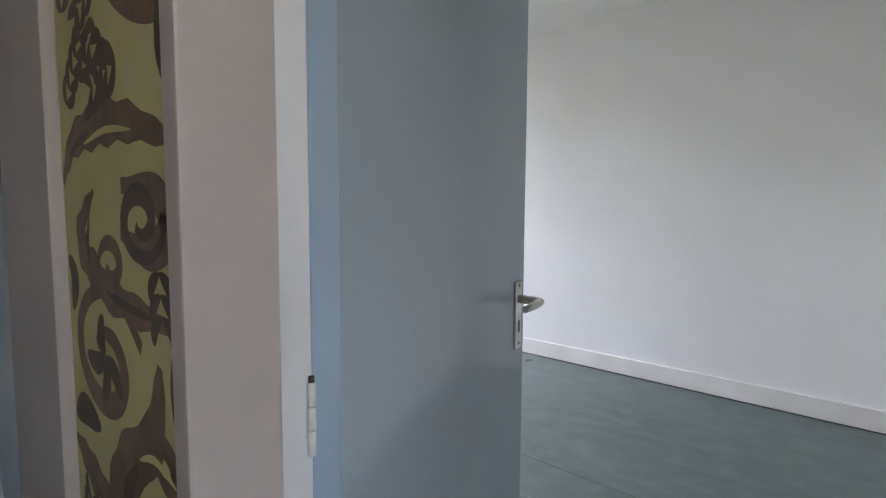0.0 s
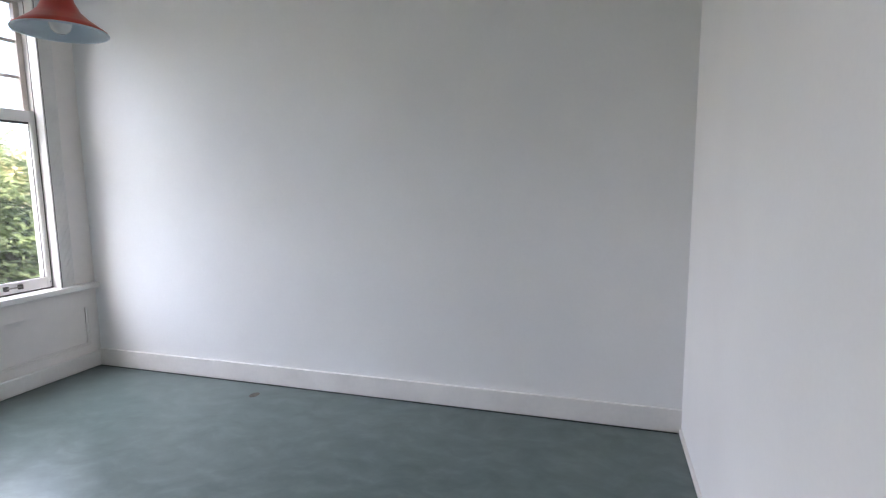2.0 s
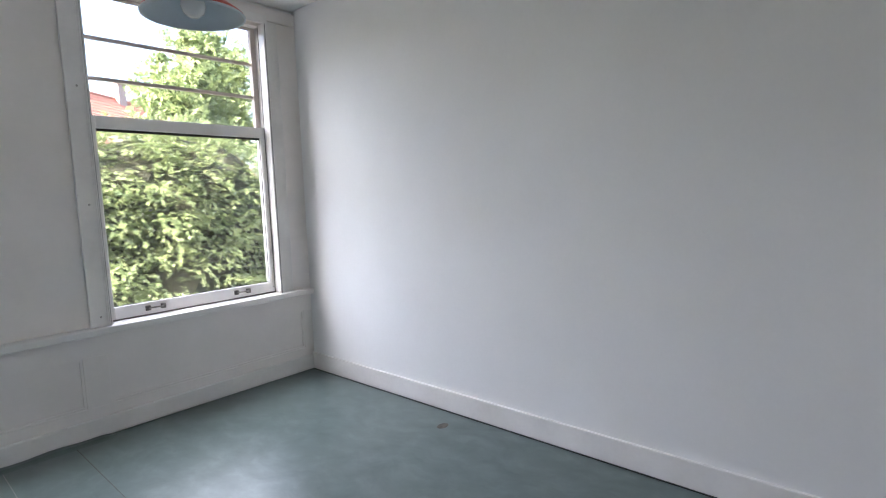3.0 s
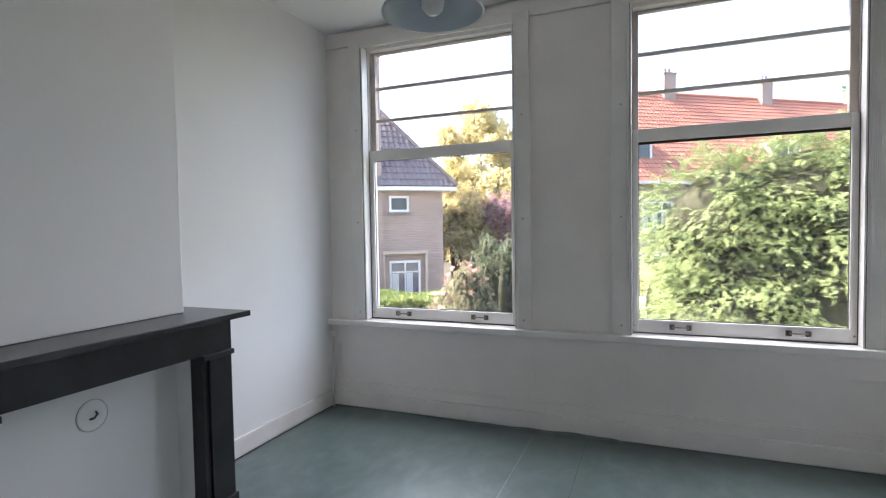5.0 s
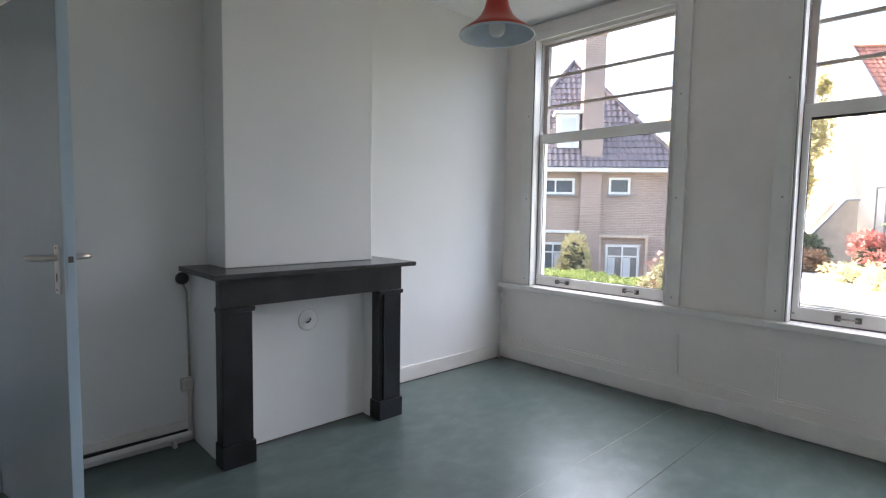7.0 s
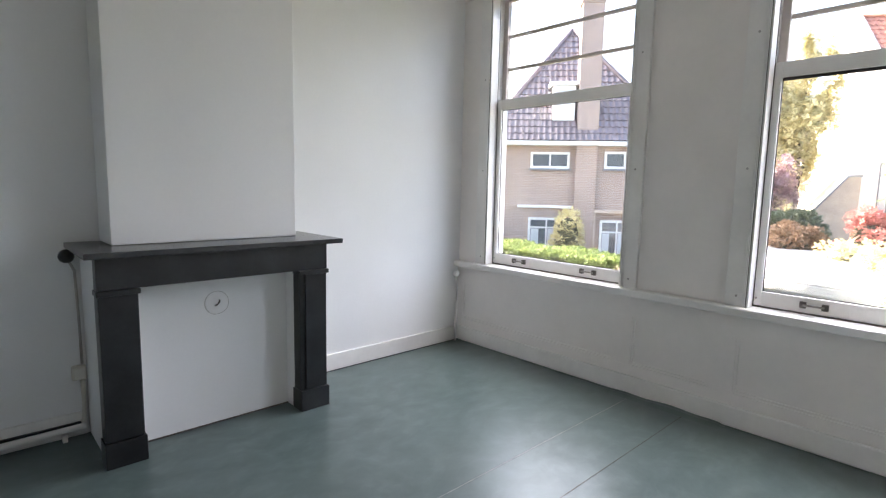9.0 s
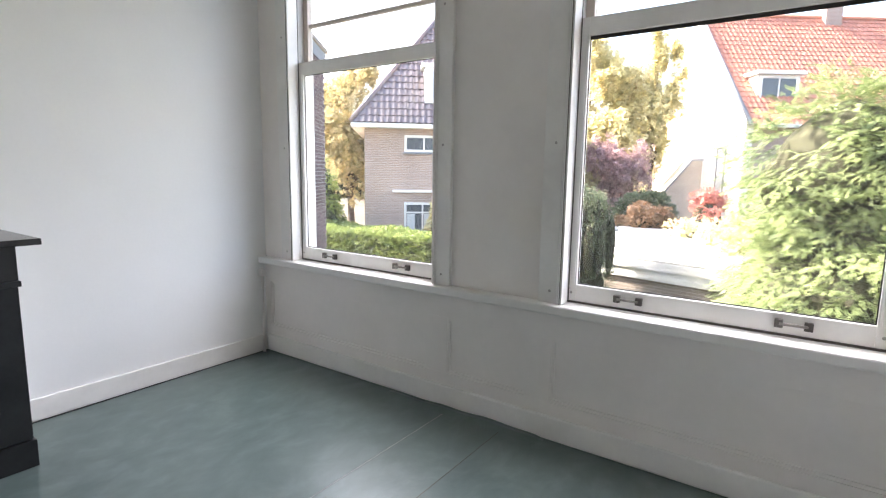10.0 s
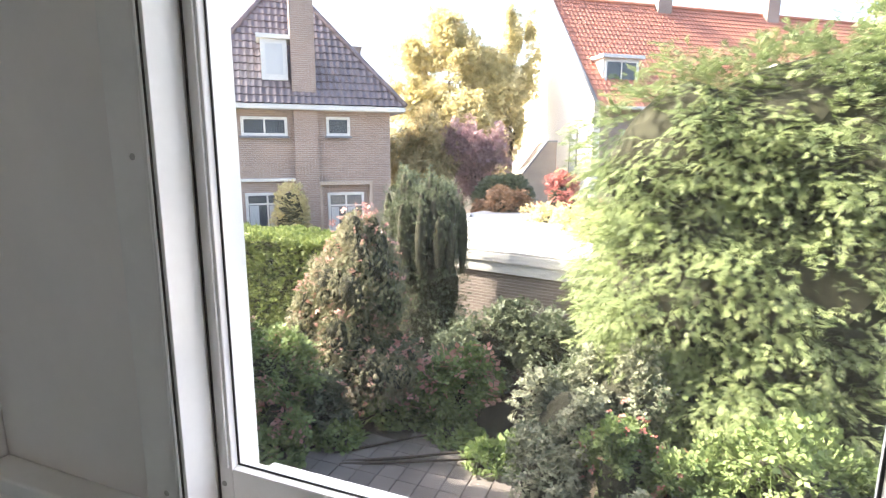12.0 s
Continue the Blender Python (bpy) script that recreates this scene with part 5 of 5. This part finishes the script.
shrub("yew", "dark green upright yew with close vertical shoots", yew_heart + fingers, 15000, 0.085, "needle", M["L_yew"], 11, droop=-0.9, wild=0.35, rough=0.15, solid=0.8)
rw = random.Random(62)
veils = []
for k in range(46):
    f, a = rw.random(), rw.uniform(0, 6.28)
    z, r = 0.25 - 2.3 * f, 0.16 + 0.98 * f ** 0.85
    veils.append((-1.15 - 0.28 * f + r * math.cos(a), 10.5 + 0.7 * r * math.sin(a), z, 0.22 + 0.14 * f, 0.20, 0.34 + 0.16 * rw.random()))
shrub("russet_shrub", "feathery weeping shrub turning from green to russet pink", [(-1.25, 10.55, -0.75, 0.45, 0.4, 1.1), (-1.4, 10.5, -1.75, 0.85, 0.6, 1.0)] + veils, 17000, 0.085, "needle", M["L_pink"], 12, droop=1.3, wild=0.55, solid=0.62, rough=0.25, extra=(("pink_tips", M["L_bloom"], 1000, 0.07),))
shrub("pink_shrub", "low garden shrub with faded pink flower heads", [(-1.95, 9.1, -1.75, 0.75, 0.5, 0.62), (-2.7, 9.3, -1.65, 0.8, 0.6, 0.8), (-1.75, 9.0, -2.35, 0.55, 0.4, 0.5)], 5200, 0.085, "leaf", M["L_green"], 13, solid=0.55, rough=0.5, extra=(("blooms", M["L_bloom"], 700, 0.105),))
shrub("hydrangea", "green hydrangea with a few fading pink blooms", [(0.30, 10.75, -2.25, 0.72, 0.5, 0.70), (-0.25, 10.7, -2.5, 0.42, 0.35, 0.42)], 3800, 0.10, "leaf", M["L_green"], 14, solid=0.5, rough=0.45, extra=(("blooms", M["L_bloom"], 300, 0.13),))
shrub("border_shrub", "mixed green shrub under the yew", [(-0.75, 10.9, -2.25, 0.6, 0.45, 0.6), (0.1, 11.6, -2.2, 0.6, 0.5, 0.7), (-1.5, 9.7, -2.4, 0.5, 0.45, 0.55)], 3800, 0.085, "leaf", M["L_yew"], 41, solid=0.5, rough=0.45, extra=(("blooms", M["L_bloom"], 60, 0.09),))
shrub("fern_clump", "low light green plants at the terrace edge", [(-1.7, 8.8, -2.75, 0.45, 0.35, 0.3), (1.5, 10.1, -2.75, 0.4, 0.3, 0.28), (-0.6, 10.6, -2.7, 0.6, 0.35, 0.35), (0.5, 10.3, -2.78, 0.6, 0.25, 0.26), (1.2, 9.9, -2.78, 0.4, 0.3, 0.26), (-1.2, 9.6, -2.78, 0.4, 0.35, 0.26)], 2400, 0.13, "leaf", M["L_green"], 15, solid=0.5)
shrub("variegated_shrub", "cream and green variegated shrub", [(2.3, 9.35, -1.85, 0.72, 0.6, 1.0), (2.15, 9.0, -2.3, 0.66, 0.6, 0.75), (2.75, 9.6, -1.6, 0.6, 0.5, 0.9)], 7000, 0.065, "leaf", M["L_varieg"], 16, solid=0.55, rough=0.5)
shrub("variegated_bush", "pale variegated bush low in the garden", [(3.15, 7.9, -2.2, 0.5, 0.45, 0.65), (3.6, 7.8, -2.35, 0.5, 0.4, 0.5)], 3200, 0.06, "leaf", M["L_varieg"], 17, solid=0.55, rough=0.45)
shrub("red_tinged_shrub", "shrub with clusters of dull red leaves", [(2.9, 8.75, -1.95, 0.5, 0.4, 0.75), (3.4, 8.7, -2.1, 0.5, 0.4, 0.6)], 2600, 0.08, "leaf", M["L_green"], 18, solid=0.55, rough=0.5, extra=(("red_leaves", M["L_red"], 130, 0.06),))
shrub("rose_bush", "leafy green rose bush", [(4.4, 8.8, -1.9, 0.9, 0.6, 0.95), (5.3, 8.9, -2.1, 0.9, 0.6, 0.8)], 3600, 0.08, "leaf", M["L_green"], 19, solid=0.55, rough=0.5)
shrub("ivy_bed", "dull green ground planting before the garage wall", [(0.6, 12.0, -1.95, 0.9, 0.5, 0.95), (1.7, 11.8, -2.1, 0.85, 0.5, 1.0), (2.6, 11.3, -2.1, 0.7, 0.5, 0.9)], 5200, 0.09, "leaf", M["L_yew"], 20, solid=0.55, rough=0.5)


def clipped_hedge(x0, x1, y0, y1, top):
    """A squared hedge: flat clipped top, upright sides, ragged edges."""
    root = empty("clipped_hedge", "long square-clipped hedge with a bright green top", "hedge", pose(0, 0, 0))
    for k in range(9):
        x = x0 + (k + 0.5) * (x1 - x0) / 9
        part("stem", tube([(x, (y0 + y1) / 2, GROUND - 0.03), (x + 0.05, (y0 + y1) / 2, top - 0.4)], [0.04, 0.015], 6), M["bark"], root)
    # dark block standing in for the shade inside the hedge
    part("inner_twigs", boxes((x0 + 0.12, y0 + 0.12, GROUND, x1 - 0.12, y1 - 0.12, top - 0.11), bevel=0.06), M["coreshade"], root)
    rng = np.random.default_rng(21)
    pos, out = [], []
    for n, flat, way in ((7500, 2, (0, -0.2, 1)), (8500, 1, (0, -1, 0.25)), (1500, 0, (1, -0.2, 0.2))):
        q = rng.random((n, 3)) * np.array((x1 - x0, y1 - y0, top - GROUND)) + np.array((x0, y0, GROUND))
        q[:, flat] = (x1, y0, top)[flat] - (-1 if flat == 1 else 1) * rng.random(n) ** 1.5 * 0.14
        q[:, flat] += 0.05 * np.sin(q[:, 0] * 2.7 + q[:, 2] * 3.1)
        pos.append(q)
        out.append(np.tile(np.array(way, float), (n, 1)))
    foliage("crown", np.concatenate(pos), np.concatenate(out), 0.095, "leaf", M["L_hedge"], root, 21, 0.0, 0.6)
clipped_hedge(-12.5, -2.9, 13.4, 15.2, -0.60)
shrub("tall_hedge", "tall light green hedge beside the brick house", [(-11.4 - 1.2 * k, 14.9 - 0.35 * k, -0.9, 0.95, 0.8, 2.3) for k in range(4)], 5000, 0.16, "leaf", M["L_hedge"], 42, category="hedge", rough=0.15, solid=0.86)
shrub("yellow_shrub", "yellow-green shrub beside the brick porch", [(-7.5, 17.0, -0.6, 0.6, 0.5, 1.0), (-7.5, 17.0, -1.8, 0.7, 0.6, 1.0)], 1800, 0.13, "leaf", M["L_yellow"], 22, solid=0.75)
shrub("round_bush", "round clipped dark green bush", [(-2.0, 22.2, -0.4, 1.1, 0.9, 1.1)], 2200, 0.13, "leaf", M["L_yew"], 23, rough=0.1, solid=0.86)
shrub("orange_shrub", "rusty orange autumn shrub", [(-1.5, 20.6, -0.6, 1.2, 0.6, 0.9), (-2.3, 20.9, -0.9, 0.8, 0.6, 0.8)], 2000, 0.14, "leaf", M["L_orange"], 24, rough=0.5)
shrub("red_shrub", "bright red autumn shrub", [(0.35, 20.6, 0.0, 0.75, 0.6, 0.7), (1.0, 20.4, -0.5, 0.8, 0.6, 0.8), (-0.1, 20.8, -0.7, 0.6, 0.5, 0.8)], 2200, 0.13, "leaf", M["L_red"], 25, rough=0.5)
shrub("yellow_bush", "pale yellow-green bush behind the garage", [(0.6, 18.3, -0.7, 0.9, 0.7, 0.7), (1.5, 17.0, -0.8, 0.9, 0.8, 0.9), (2.0, 15.6, -0.8, 0.8, 0.8, 1.0)], 3600, 0.12, "leaf", M["L_yellow"], 26, rough=0.5)
tree("golden_tree", "large golden yellow autumn tree behind the gardens", (-6.5, 30.0), 10.5, [(-8.6, 29.5, 4.0, 1.9, 1.5, 1.9), (-7.2, 29.8, 7.0, 1.8, 1.5, 1.6), (-5.0, 30.0, 4.2, 1.9, 1.5, 2.2), (-6.4, 29.2, 2.4, 2.4, 1.6, 1.7), (-8.9, 30.4, 6.2, 1.5, 1.3, 1.4), (-6.0, 29.6, 5.6, 1.5, 1.3, 1.4)], 15000, 0.21, M["L_yellow"], 31)
tree("poplar", "slender yellow poplar beside the gable", (-4.0, 31.0), 12.5, [(-4.2, 31.0, 3.0, 0.9, 0.8, 3.0), (-4.1, 31.0, 7.2, 0.6, 0.6, 2.4), (-3.2, 31.4, 5.4, 0.6, 0.6, 3.0)], 5200, 0.18, M["L_yellow"], 32, 0.16)
tree("purple_tree", "purple-leaved small tree in front of the gable", (-4.2, 25.6), 5.0, [(-4.6, 25.6, 1.6, 1.2, 1.0, 1.6), (-3.6, 25.4, 1.4, 1.0, 0.9, 1.5), (-4.2, 25.6, 0.0, 1.4, 1.0, 1.2)], 6000, 0.13, M["L_purple"], 33, 0.14)
tree("olive_tree", "broad olive-green tree among the houses", (-6.9, 24.8), 5.5, [(-7.2, 24.8, 1.0, 1.6, 1.2, 1.6), (-5.8, 24.6, 0.6, 1.2, 1.0, 1.5), (-6.2, 25.0, 2.2, 1.3, 1.0, 1.2)], 6000, 0.15, M["L_olive"], 34, 0.18)
tree("garden_tree", "yellow-green tree beyond the brick house", (-15.5, 20.5), 9.0, [(-15.8, 20.2, 3.0, 2.4, 2.0, 2.2), (-14.2, 20.0, 1.4, 1.8, 1.4, 1.8), (-17.2, 20.5, 1.6, 2.0, 1.6, 2.0), (-15.2, 20.3, 5.0, 1.8, 1.6, 1.5)], 9000, 0.19, M["L_olive"], 35)
tree("tall_birch", "light green tree rising behind the conifer", (8.4, 16.5), 9.0, [(8.0, 16.2, 3.0, 1.7, 1.4, 1.8), (8.8, 16.6, 5.0, 1.5, 1.3, 1.6), (7.6, 16.4, 4.6, 1.1, 1.0, 1.2), (9.6, 16.4, 3.6, 1.4, 1.2, 1.8)], 5000, 0.20, M["L_conifer"], 36, 0.16)
# dark cores carry the painted shade inside the far crowns
far = thing("far_trees", core([(-60 + 9 * k, 62 + 3 * math.sin(k * 2.1), 0.0, 6.5, 4.0, 5.5 + 1.5 * math.sin(k * 1.7)) for k in range(14)], 8, 0.8), M["coreshade"], "distant belt of autumn trees", "trees", kind="stuff")
fp, fo = blob_points([(-60 + 9 * k, 62 + 3 * math.sin(k * 2.1), 0.0, 6.5, 4.0, 5.5 + 1.5 * math.sin(k * 1.7)) for k in range(14)], 9000, 8, 0.3, 0.3)
foliage("far_foliage", fp, fo, 0.8, "leaf", M["L_olive"], far, 8)

# ---- terrace slabs ----
terrace = thing("terrace", boxes((-2.0, 4.6, GROUND, 2.6, 10.6, GROUND + 0.01)), M["soil"], "paved garden terrace of weathered concrete slabs", "terrace", kind="structure")
slabs = [mesh_of("slab", boxes((-0.146, -0.146, 0, 0.146, 0.146, 0.04 + 0.004 * k), bevel=0.008, seg=1), M["paver"]) for k in range(3)]
rs = random.Random(4)
for i in range(14):
    for j in range(20):
        x, y = -1.85 + i * 0.3, 4.75 + j * 0.3
        if y > 10.4 - 0.5 * abs(x - 0.2) + rs.uniform(-0.15, 0.15):
            continue
        ob = new("slab", slabs[rs.randrange(3)])
        ob.parent = terrace
        ob.matrix_basis = pose(x, y, GROUND + 0.0105, rs.uniform(-0.8, 0.8), rs.uniform(-0.8, 0.8), rs.uniform(-1.2, 1.2))

# ---- bricks of the wing: the ones passed nearest as pieces, the others joined ----
CH, BL = 0.0625, 0.215
bricks = [mesh_of("brick", boxes((0, 0, 0, 0.010 + 0.002 * k, BL - 0.010, CH - 0.011), bevel=0.0025, seg=1), M["brick"]) for k in range(3)]
rest = bmesh.new()
count = 0
for row in range(int((WTOP - 0.02 - GROUND) / CH)):
    z = GROUND + row * CH + 0.006
    y = 0.17 + (BL / 2 if row % 2 else 0)
    while y + BL < WLEN + 0.11:
        yy = min(y, WLEN - BL + 0.010)
        if 1.55 < yy < 3.3 and 0.35 < z < 2.75 and count < 300:
            ob = new("brick", bricks[rs.randrange(3)])
            ob.parent = wing
            ob.location = (-0.0075, yy, z)
            count += 1
        else:
            box_into(rest, -0.0075, yy, z, 0.003, yy + BL - 0.010, z + CH - 0.011)
        y += BL
tagged(part("brickwork", rest, M["brick"], wing, "purple-brown brickwork"), kind="stuff")
